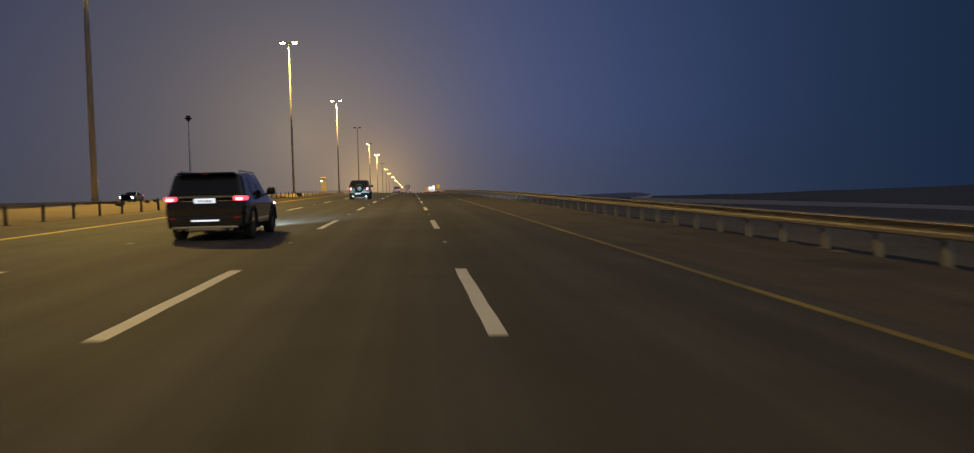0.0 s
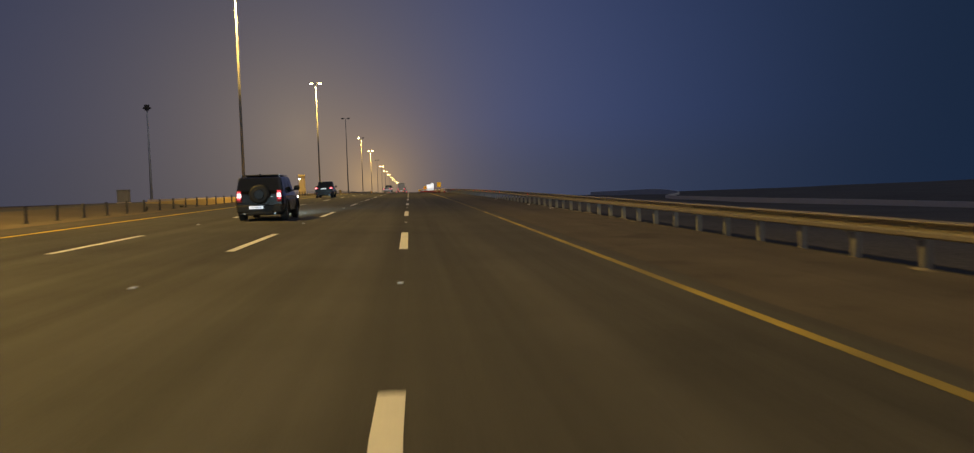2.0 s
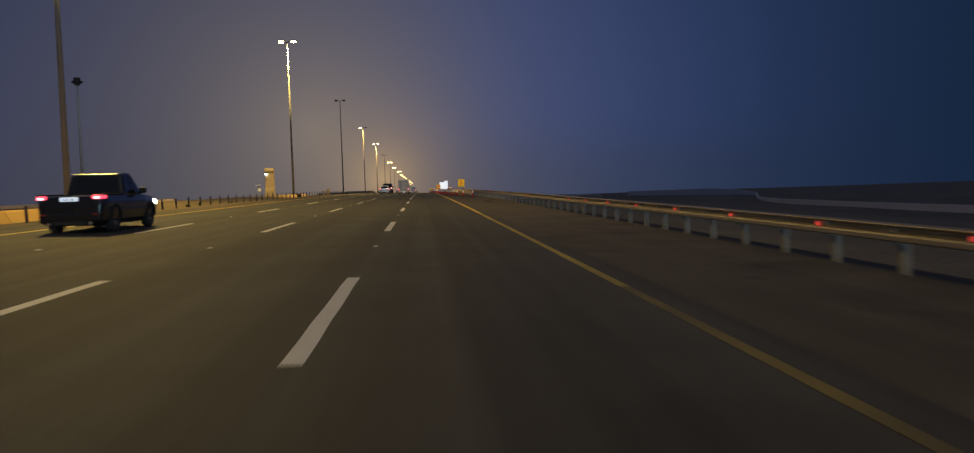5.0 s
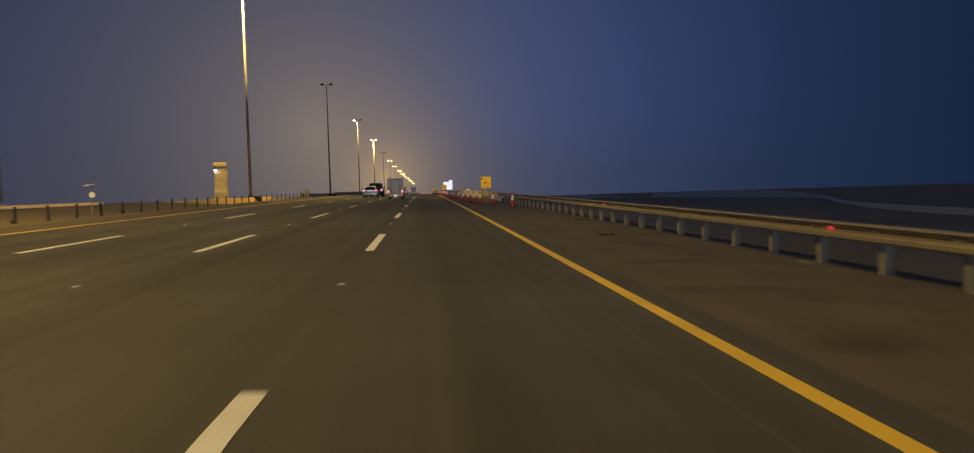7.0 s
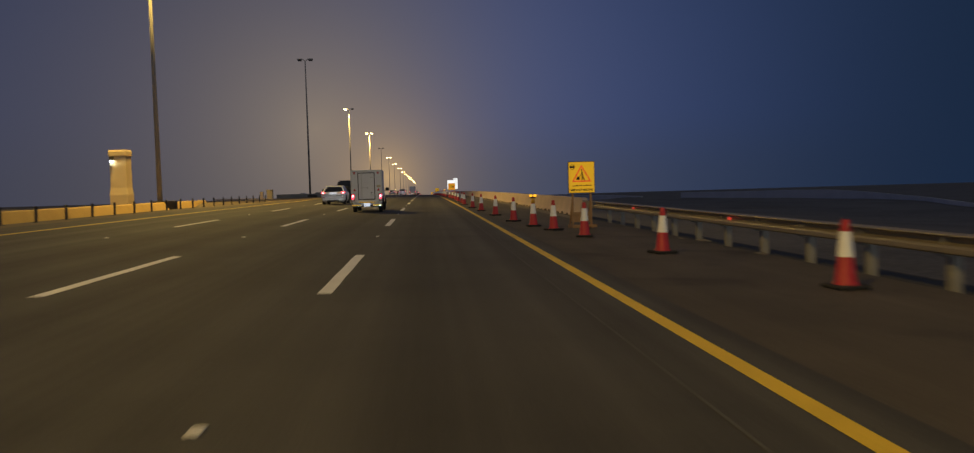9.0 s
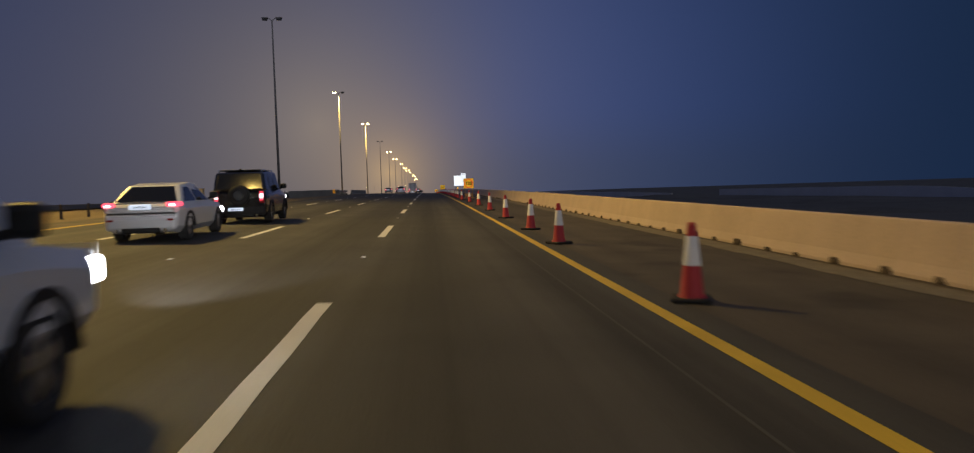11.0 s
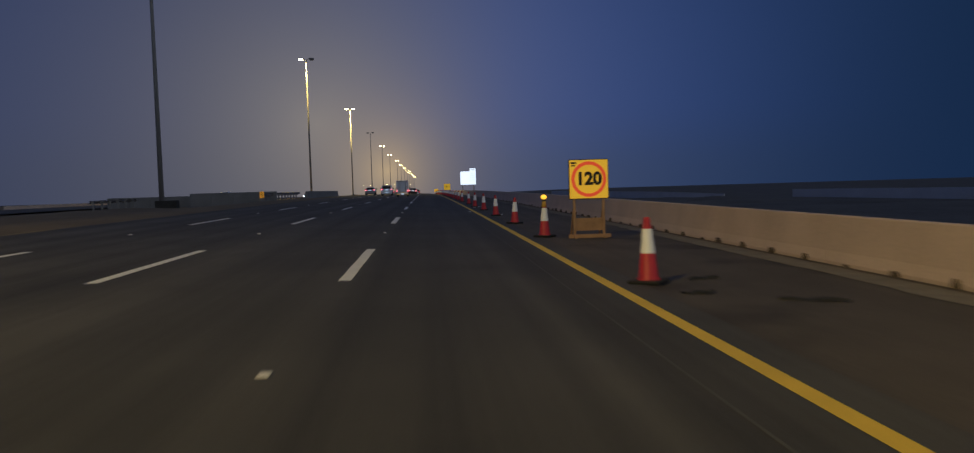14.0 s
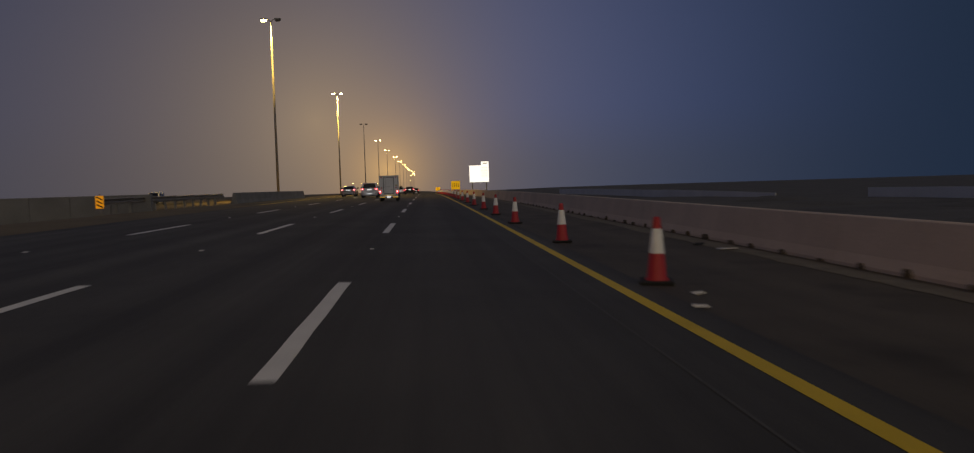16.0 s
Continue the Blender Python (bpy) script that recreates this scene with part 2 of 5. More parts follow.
# ---------------------------------------------------------------- ground, road and markings
def build_ground():
    xs = [-2500, -1200, -600, -350, -200, -120, -80, -60, -48, -40, -30, -26, -25.4, -23.2, -22, -18, -16, -13.6, -6, 2, 8.9, 10.2, 12, 15, 20, 27, 36, 48, 60, 75, 90, 110, 130, 160, 200, 260, 340, 450, 600, 900, 1500, 2500]
    ys = [-260 + 20 * i for i in range(62)] + [1050, 1200, 1400, 1700, 2100, 2600, 3200]
    bm = bmesh.new()
    grid = []
    for y in ys:
        row = []
        for x in xs:
            if -13.5 < x < 9.0:
                z = road_z(x, y) - 0.5
            elif x <= -13.5:
                if x > -23.0:
                    z = crown(y) + 0.26 if x > -16.0 else crown(y) + 0.26 - 0.75 * (-16.0 - x) / 7.0
                elif x > -25.5:
                    z = crown(y) - 0.55
                else:
                    z = crown(y) - 0.20 + 0.10 * noise.noise((x * 0.05, y * 0.05, 3))
            else:
                fall = min(1.0, (x - 9.0) / 7.0)
                z = crown(y) - 0.30 - 2.1 * fall - 1.9 * min(1.0, max(0.0, (x - 20) / 40))
                if x > 18:
                    k = 0.3 if x < 135 else 0.9
                    z += k * noise.noise((x * 0.03, y * 0.02, 7)) + 0.2 * noise.noise((x * 0.11, y * 0.09, 1))
                if x > 230:
                    z += min(1.0, (x - 230) / 250) * (4.1 + 1.0 * noise.noise((x * 0.004, y * 0.006, 5)))
            row.append(bm.verts.new((x, y, z)))
        grid.append(row)
    for a, b in zip(grid, grid[1:]):
        for i in range(len(a) - 1):
            f = bm.faces.new((a[i], a[i + 1], b[i + 1], b[i]))
            f.material_index = 0 if xs[i + 1] <= 10.2 else 1
    ob = link("ground", bm, [SAND, DARK_EARTH], smooth=True)
    tagged(ob, "sandy median and dark open desert ground beside the motorway", "ground", kind="structure")


build_ground()
LONG = [-200 + 10 * i for i in range(131)]


def ribbon(name, x0, x1, mat, lift=0.0, ys=LONG, thick=0.0, label="", category="", kind="structure", parent=None):
    def prof(y):
        za, zb = road_z(x0, y) + lift, road_z(x1, y) + lift
        return [(x0, za), (x1, zb), (x1, zb - thick), (x0, za - thick)] if thick else [(x0, za), (x1, zb)]

    ob = link(name, strip(prof, ys, close=bool(thick)), mat, parent)
    if label:
        tagged(ob, label, category, kind=kind)
    return ob


road = ribbon("road", -11.4, 4.3, ASPHALT, 0.0, thick=0.45, label="dark asphalt motorway carriageway with four lanes", category="road")
ribbon("shoulder_right", 4.3, 8.36, SHOULDER, -0.004, thick=0.45, label="worn brown asphalt hard shoulder beside the guardrail", category="road shoulder")
# verge base colour is darkened to deepen the shade below the rail
ribbon("verge", 8.36, 9.7, GRAVEL, -0.13, thick=0.6, label="gravel verge under the guardrail, darkened for its shade", category="verge")
ribbon("shoulder_left", -13.4, -11.4, SHOULDER, -0.004, thick=0.45, label="sandy asphalt shoulder along the median barrier", category="road shoulder")
ribbon("road_opposite", -52.0, -36.0, ASPHALT, -0.35, label="dark asphalt carriageway on the far side of the median", category="road")

RIGHT_LINE = [-40 + 4 * i for i in range(160)]


def edge_line(name, x, w, label, mat=YELLOW_PAINT, a=-40, b=600):
    ribbon(name, x - w / 2, x + w / 2, mat, 0.004, ys=[y for y in RIGHT_LINE if a <= y <= b], label=label, category="road marking")


edge_line("edge_line_right", 3.80, 0.18, "solid yellow edge line along the hard shoulder", a=148)
for a, b, mat, text in ((-40, 84, FRESH_YELLOW, "scuffed"), (84, 120, WORN_YELLOW, "badly worn"), (120, 148, THIN_YELLOW, "thin dull")):
    edge_line("edge_line_worn", 3.79, 0.15, text + " yellow edge line along the hard shoulder", mat, a, b)
for a, b, mat, text in ((-40, 284, YELLOW_PAINT, "solid"), (284, 404, WORN_YELLOW, "dirty worn"), (404, 600, YELLOW_PAINT, "solid")):
    edge_line("edge_line_left", -10.93, 0.20, text + " yellow edge line beside the median", mat, a, b)

ribbon("paving_joint", 3.14, 3.17, SHOULDER_PALE, 0.004, ys=[150 + 10 * i for i in range(30)], label="thin pale lengthwise joint in the asphalt", category="paving joint")

DASH, PERIOD, FIRST = 5.96, 18.0, 7.52
markings = thing("lane_markings", Matrix(), "white broken lane lines painted on the asphalt", "road marking", kind="structure")


def dash_mesh(length, width):
    bm = bmesh.new()
    n = 6
    rows = []
    for i in range(n + 1):
        y = length * i / n
        wob = 0.006 * math.sin(i * 2.3)
        rows.append([bm.verts.new((-width / 2 + wob, y, 0.004)), bm.verts.new((width / 2 + wob, y, 0.004))])
    for a, b in zip(rows, rows[1:]):
        bm.faces.new((a[0], a[1], b[1], b[0]))
    return bm


def lay(x, y):
    slope = -(y - APEX) / CURVE
    return pose(x, y, road_z(x, y), math.degrees(math.atan(slope)), math.degrees(math.atan(FALL)), 0)


first_dash = None
for k in range(-2, 34):
    for x, w in ((0.0, 0.20), (-3.65, 0.17), (-7.30, 0.17)):
        y = FIRST + PERIOD * k
        if first_dash is None:
            first_dash = part("lane_dash", dash_mesh(DASH, 0.19), WHITE_PAINT, markings)
            first_dash.matrix_basis = lay(x, y)
        else:
            share("lane_dash", first_dash, markings, lay(x, y))


def stud_mesh():
    return box(bmesh.new(), (0.09, 0.09, 0.018), (0, 0, 0.013), bevel=0.006)


first_stud = None
for k in range(-1, 22):
    for x in (0.0, -3.65, -7.30):
        y = FIRST + PERIOD * k + DASH + 6.02
        if first_stud is None:
            first_stud = part("road_stud", stud_mesh(), CONE_WHITE, markings, "white reflective road stud")
            first_stud.matrix_basis = lay(x, y)
        else:
            share("road_stud", first_stud, markings, lay(x, y))


# ---------------------------------------------------------------- guardrail and parapet on the outer side
BAY = 2.1565
RAIL_FROM, RAIL_TO, RAIL_X = 78.15 - 44 * BAY, 229.9, 8.60


POST_STEEL = material("weathered_zinc", (0.24, 0.23, 0.21), 0.7, metal=0.1, vary=0.2, scale=3, fine=30, bump=0.05, random_by_object=0.3)


def w_beam(length):
    prof = [(0.0, 0.445), (-0.07, 0.46), (-0.085, 0.48), (-0.085, 0.545), (-0.06, 0.58), (0.02, 0.615), (0.03, 0.63), (0.02, 0.675), (-0.07, 0.70), (-0.10, 0.718), (-0.095, 0.735), (0.0, 0.76)]
    back = [(x + 0.008, z) for x, z in prof][::-1]
    return strip(lambda y: prof + back, [0, length], close=True)


guardrail = thing("guardrail", on_road(RAIL_X, RAIL_FROM), "long galvanised steel guardrail on pale posts beside the shoulder", "guardrail")
BASE = guardrail.matrix_world.inverted()
beam = post = None
n_beams = int((RAIL_TO - RAIL_FROM) / (2 * BAY))
for i in range(n_beams):
    y = RAIL_FROM + 2 * BAY * i
    m = BASE @ lay(RAIL_X, y)
    if beam is None:
        beam = part("rail_beam", w_beam(2 * BAY), GALVANISED, guardrail, smooth=False)
        beam.matrix_basis = m
    else:
        share("rail_beam", beam, guardrail, m)


def post_mesh():
    bm = bmesh.new()
    box(bm, (0.15, 0.15, 0.96), (0.20, 0, 0.23), bevel=0.015)
    box(bm, (0.14, 0.12, 0.28), (0.06, 0, 0.55), bevel=0.01)
    return bm


for i in range(n_beams * 2):
    m = BASE @ on_road(RAIL_X, RAIL_FROM + BAY * i + 0.3)
    if post is None:
        post = part("post", post_mesh(), POST_STEEL, guardrail, "grey guardrail post")
        post.matrix_basis = m
    else:
        share("post", post, guardrail, m)
reflector = None
for y in [101.2] + [119.55 + 4.37 * i for i in range(8)] + [166.0, 184.6, 199.5, 213.5, 222.4]:
    m = BASE @ on_road(RAIL_X - 0.07, y, 0.63)
    if reflector is None:
        reflector = part("reflector", box(bmesh.new(), (0.05, 0.09, 0.075), bevel=0.012), REFLECTOR, guardrail, "small red reflector")
        reflector.matrix_basis = m
    else:
        share("reflector", reflector, guardrail, m)
end_plate = part("end_shoe", box(bmesh.new(), (0.05, 2.4, 0.32), (-0.03, 0, 0.60), bevel=0.02), GALVANISED, guardrail)
end_plate.matrix_basis = BASE @ on_road(RAIL_X - 0.05, RAIL_TO + 0.35)

WALL_FROM, WALL_TO, WALL_X = 231.3, 640.0, 8.30


def parapet_mesh(length, h=0.86):
    prof = [(-0.02, -0.3), (-0.02, 0.07), (0.05, 0.24), (0.16, h - 0.02), (0.18, h), (0.36, h), (0.38, h - 0.02), (0.46, 0.26), (0.56, 0.05), (0.56, -0.3)]
    return strip(lambda y: prof, [0, length], close=True)


parapet = thing("parapet_wall", on_road(WALL_X, WALL_FROM), "long pale concrete parapet wall along the shoulder", "wall", kind="structure")
PB = parapet.matrix_world.inverted()
seg = stub = None
for i in range(int((WALL_TO - WALL_FROM) / 6)):
    m = PB @ lay(WALL_X, WALL_FROM + 6 * i) @ pose(0, 0, 0)
    if seg is None:
        seg = part("wall_segment", parapet_mesh(5.985), CONCRETE, parapet)
        seg.matrix_basis = m
    else:
        share("wall_segment", seg, parapet, m)


def stub_mesh():
    bm = box(bmesh.new(), (0.11, 0.17, 0.10), (-0.04, 0, 0.06), bevel=0.03)
    box(bm, (0.08, 0.11, 0.06), (-0.04, 0.03, 0.12), bevel=0.02)
    return bm


for i in range(120):
    y = 232.34 + 1.44 * i + 0.35 * random.random()
    if stub is None:
        stub = part("drain_stub", stub_mesh(), CAKED_DIRT, parapet, "dirty dark drain stub at the wall foot")
        stub.matrix_basis = PB @ on_road(WALL_X, y)
    else:
        share("drain_stub", stub, parapet, PB @ on_road(WALL_X, y, random.uniform(-0.05, 0.0), random.uniform(-25, 25)) @ Matrix.Diagonal((1, random.uniform(0.7, 1.7), random.uniform(0.7, 1.1), 1)))
ribbon("dirt_line", 8.12, 8.285, CAKED_DIRT, 0.014, ys=[228 + 4 * i for i in range(100)], label="dark line of dirt at the foot of the parapet", category="dirt")


def loose_edge(name, inner, outer, sway, a, b, mat, lift, label, category, seed):
    """A strip of blown sand with a ragged edge towards the lanes."""
    def prof(y):
        x = outer + sway * (noise.noise((y * 0.23, seed, 0)) + 0.6 * noise.noise((y * 1.1, seed, 4)))
        mid = x + 0.35 * (inner - x)
        return [(x, road_z(x, y) + 0.003), (mid, road_z(mid, y) + lift), (inner, road_z(inner, y) + lift)]

    n = int((b - a) / 0.6)
    ob = link(name, strip(prof, [a + (b - a) * i / n for i in range(n + 1)]), mat, smooth=True)
    tagged(ob, label, category, kind="structure")


loose_edge("gutter", 8.28, 7.55, 0.20, 228.0, 560.0, PALE_SAND, 0.010, "strip of blown sand along the foot of the parapet", "sand strip", 2)
loose_edge("shoulder_sand", -13.45, -10.92, 0.16, 284.0, 340.0, SAND, 0.015, "blown sand covering the shoulder along the median", "sand strip", 5)
loose_edge("shoulder_sand", -13.45, -10.72, 0.12, 338.0, 402.0, SAND, 0.018, "blown sand covering the shoulder along the median", "sand strip", 9)

# ---------------------------------------------------------------- median side
SLAB = 4.7
bank = thing("median_bank", pose(-25, -60, crown(-60)), "sloping bank of yellowish concrete slabs along the median", "slab bank", kind="structure")
MB = bank.matrix_world.inverted()


def slab_mesh():
    prof = [(1.30, -0.75), (1.28, -0.62), (0.62, 0.44), (0.50, 0.52), (0.20, 0.52), (0.20, -0.75)]
    return strip(lambda y: prof, [0, SLAB - 0.06], close=True)


slab = None
for i in range(88):
    y = -60 + SLAB * i
    if any(abs(y + SLAB / 2 - ly) < 1.6 for ly in LAMP_LIT) or not (122 < y < 181 or 235 < y < 290):
        continue
    m = MB @ pose(-25, y, crown(y) + random.uniform(-0.02, 0.02), 0, 0, random.uniform(-0.2, 0.2))
    if slab is None:
        slab = part("slab", slab_mesh(), SLAB_YELLOW, bank)
        slab.matrix_basis = m
    else:
        share("slab", slab, bank, m)

BERM = [(-16.4, 0.10), (-18.5, 0.16), (-21.0, 0.30), (-23.2, 0.46), (-24.6, 0.50), (-26.0, 0.30), (-27.2, -0.4)]


def berm(a, b, seed, tall=1.0):
    """A bank of drifted sand that fills the median between the slabs."""
    n = int((b - a) / 1.5)

    def prof(y):
        fade = min(1.0, (y - a) / 4, (b - y) / 4)
        return [(x + 0.15 * noise.noise((x, y * 0.3, seed)), crown(y) - 0.45 + (z + 0.45) * tall * (0.35 + 0.65 * fade) + (0.05 * noise.noise((x * 0.9, y * 0.35, seed)) + 0.04 * noise.noise((x * 2, y * 1.1, seed)) if -27 < x < -17 else 0)) for x, z in BERM]

    ob = link("sand_berm", strip(prof, [a + (b - a) * i / n for i in range(n + 1)]), SAND, smooth=True)
    tagged(ob, "low bank of drifted sand along the median", "sand bank", kind="structure")


for k, (a, b, tall) in enumerate(((-60.0, 124.0, 1.0), (179.0, 238.0, 1.0), (286.0, 378.0, 0.72))):
    berm(a, b, 3 + k, tall)


def tuft(x, y, size, seed):
    """A low dark clump of dry desert weed."""
    bm = bmesh.new()
    rng = random.Random(seed)
    for k in range(80):
        a, lean = rng.uniform(0, 6.283), rng.uniform(0.15, 1.0)
        d = Vector((math.cos(a) * lean, math.sin(a) * lean, rng.uniform(0.5, 1.0))).normalized() * size * rng.uniform(0.5, 1.0)
        o = Vector((math.cos(a), math.sin(a), 0)) * size * 0.18 * rng.random()
        side = Vector((-math.sin(a), math.cos(a), 0)) * 0.04
        bm.faces.new([bm.verts.new(p) for p in (o - side, o + side, o + d)])
    ob = link("weed_tuft", bm, DRY_WEED)
    ob.matrix_world = pose(x, y, crown(y) + float(np.interp(-x, [-p[0] for p in BERM], [p[1] for p in BERM])) - 0.02)
    tagged(ob, "low dark tuft of dry weed on the median sand", "weed tuft", "weed tufts in the median")


DRY_WEED = material("dry_weed", (0.07, 0.06, 0.035), 0.9, vary=0.4, scale=8)
for k, (x, y, size) in enumerate(((-21.6, 60.2, 0.55), (-22.0, 62.0, 0.50), (-22.4, 69.0, 0.50), (-23.0, 73.0, 0.40), (-18.0, 102.0, 0.38), (-17.6, 109.5, 0.30), (-17.8, 176.5, 0.36), (-18.6, 183.0, 0.30), (-17.5, 190.5, 0.28), (-18.2, 206.0, 0.30))):
    tuft(x, y, size, k)

rope = thing("post_row", pose(-15.5, 4.13, crown(4.13) + 0.2), "row of short dark steel posts along the median", "barrier posts")
CB = rope.matrix_world.inverted()


def picket_mesh():
    bm = box(bmesh.new(), (0.09, 0.13, 0.95), (0, 0, 0.255), bevel=0.015)
    box(bm, (0.26, 0.30, 0.10), (0, 0, 0.03), bevel=0.02)
    box(bm, (0.11, 0.15, 0.03), (0, 0, 0.74), bevel=0.008)
    return bm


picket = None
for i in range(94):
    y = 1.141 + 2.99 * (i + 1)
    m = CB @ pose(-15.5, y, crown(y) + 0.2, random.uniform(-1.5, 1.5), random.uniform(-2, 2), 0)
    if picket is None:
        picket = part("barrier_post", picket_mesh(), POLE_DARK, rope)
        picket.matrix_basis = m
    else:
        share("barrier_post", picket, rope, m)

# the outer parapet of the far carriageway
outer = thing("opposite_parapet", pose(-54, 218, crown(218) - 0.1), "pale concrete parapet beyond the far carriageway", "wall", kind="structure")
OB = outer.matrix_world.inverted()
for y in [218 + 6 * i for i in range(13)] + [412 + 6 * i for i in range(14)]:
    share("wall_segment", seg, outer, OB @ lay(-54, y) @ pose(0, 0, -0.48 - FALL * 12))

inner = thing("median_parapet", on_road(-15.4, 414.4), "grey weathered concrete parapet in the median", "wall", kind="structure")
IB = inner.matrix_world.inverted()
seg = None
for i in range(6):
    m = IB @ lay(-15.4, 414.4 + 6.5 * i)
    if seg is None:
        seg = part("wall_segment", parapet_mesh(6.48, 0.92), OLD_CONCRETE, inner)
        seg.matrix_basis = m
    else:
        share("wall_segment", seg, inner, m)

# the end wall of the opening in the median, across the line of the road
cross = thing("median_end_wall", pose(-25.2, 395, crown(395) + 0.55), "low grey concrete end wall across the median", "wall", kind="structure")
end_panel = part("wall_panel", box(bmesh.new(), (2.38, 0.40, 1.9), (1.2, 0, -0.20), bevel=0.03), OLD_CONCRETE, cross)
for i in range(1, 4):
    share("wall_panel", end_panel, cross, pose(2.4 * i, 0, 0))
for i in range(1, 5):
    share("wall_panel", end_panel, cross, pose(-2.4 * i, 1.6, -0.28))

back_rail = thing("opposite_guardrail", on_road(-31.2, 382.6, -0.25), "dark steel guardrail on posts beside the far carriageway", "guardrail")
KB = back_rail.matrix_world.inverted()
for i, y in enumerate([382.6 + 2 * BAY * k for k in range(3)]):
    share("rail_beam", beam, back_rail, KB @ on_road(-31.2, y, -0.22))
    share("post", post, back_rail, KB @ on_road(-31.2, y + 0.3, -0.22))
    share("post", post, back_rail, KB @ on_road(-31.2, y + 0.3 + BAY, -0.22))

inner_rail = thing("median_guardrail", on_road(-16.0, 388.4), "dull steel guardrail on posts in the median", "guardrail")
RB = inner_rail.matrix_world.inverted()
for i, y in enumerate([388.4 + 2 * BAY * k for k in range(6)]):
    share("rail_beam", beam, inner_rail, RB @ on_road(-16.0, y, 0.06) @ pose(0, 2 * BAY, 0, 0, 0, 180))
    share("post", post, inner_rail, RB @ on_road(-16.0, y + 0.3, 0.06) @ pose(0, 0, 0, 0, 0, 180))
    share("post", post, inner_rail, RB @ on_road(-16.0, y + 0.3 + BAY, 0.06) @ pose(0, 0, 0, 0, 0, 180))


# ---------------------------------------------------------------- street lamps
def lamp_post(lit):
    e = thing("street_lamp", Matrix(), "", "street lamp", "street lamps in the median")
    bm = bmesh.new()
    tube(bm, (0, 0, -0.6), (0, 0, LAMP_H - 0.3), 0.26, 0.11, 14)
    part("pole", bm, POLE_STEEL, e, smooth=True)
    bm = box(bmesh.new(), (2.10, 1.05, 1.75), (0.50, 0, 0.15), bevel=0.05)
    part("foundation", bm, GRAVEL, e, "dark concrete foundation block")
    for s in (-1, 1):
        bm = bmesh.new()
        tube(bm, (0, 0, LAMP_H - 0.45), (s * 0.5, 0, LAMP_H - 0.02), 0.07, 0.06, 8)
        tube(bm, (s * 0.5, 0, LAMP_H - 0.02), (s * 0.8, 0, LAMP_H + 0.05), 0.06, 0.05, 8)
        arm = part("arm", bm, POLE_STEEL, e)
        bm = box(bmesh.new(), (1.10, 0.62, 0.20), (s * 1.22, 0, LAMP_H + 0.05), bevel=0.06)
        head = part("lamp_head", bm, POLE_STEEL, e)
        bm = bmesh.new()
        box(bm, (0.96, 0.56, 0.42), (s * 1.22, 0, LAMP_H - 0.20), bevel=0.17)
        lens = part("lens", bm, LAMP_LENS if lit == "both" or (lit == "one" and s < 0) else DEAD_LENS, head)
    return e


# far away the row bends first to the right; another road's row crosses the distance
FAR_X = {1024.5: -23.2, 1131: -23.1, 1237: -22.5, 1344: -21.6, 1450: -21.2, 1557: -20.8, 1664: -19.3, 1770: -18.9, 1860: -20.0, 1930: -26.0}
FAR_LAMPS = [(FAR_X[y], y) for y in FAR_X if y > 1040] + [(-47.0 - 26.0 * i, 2960 + 14 * (i % 3)) for i in range(8)]
POSTS = {k: lamp_post(k) for k in ("both", "one", "none")}
LAMP_TEXT = {"both": "tall steel twin-arm street lamp, glowing warm yellow", "one": "tall steel twin-arm street lamp with one head lit", "none": "tall steel twin-arm street lamp, switched off"}
used = set()
for x, y, lit in [(FAR_X.get(y, LAMP_X), y, lit) for y, lit in sorted(LAMP_LIT.items())] + [(x, y, "both") for x, y in FAR_LAMPS]:
    m = pose(x, y, crown(y) - 0.35)
    src = POSTS[lit]
    if lit in used:
        ob = copy_thing(src, m)
    else:
        ob, _ = src, used.add(lit)
        src.matrix_world = m
    tagged(ob, LAMP_TEXT[lit])
for y, lit in list(LAMP_LIT.items()) + [(-41.5, "both")]:
    if lit != "none" and y < 720:
        for s in (-1, 1) if lit == "both" else (-1,):
            street_light(LAMP_X + 1.22 * s, y, crown(y) - 0.35 + LAMP_H - 0.5)


def far_mast():
    e = thing("light_mast", pose(-86.9, 329, crown(329) - 0.1), "tall pale grey mast with a dark unlit lamp head", "light mast")
    part("pole", tube(bmesh.new(), (0, 0, 0), (0, 0, 31.6), 0.48, 0.22, 14), MAST_GREY, e, smooth=True)
    part("base_collar", tube(bmesh.new(), (0, 0, -0.1), (0, 0, 0.7), 0.75, 0.6, 14), MAST_GREY, e)
    head = part("lamp_head", tube(bmesh.new(), (0, 0, 30.7), (0, 0, 32.6), 0.75, 0.85, 12), POLE_DARK, e, "dark lamp carriage")
    for k in range(6):
        a = k * math.pi / 3
        part("floodlight", box(bmesh.new(), (0.6, 0.45, 0.5), (1.05 * math.cos(a), 1.05 * math.sin(a), 31.5), bevel=0.05, turn=Matrix.Rotation(a, 4, "Z")), POLE_DARK, head)


far_mast()


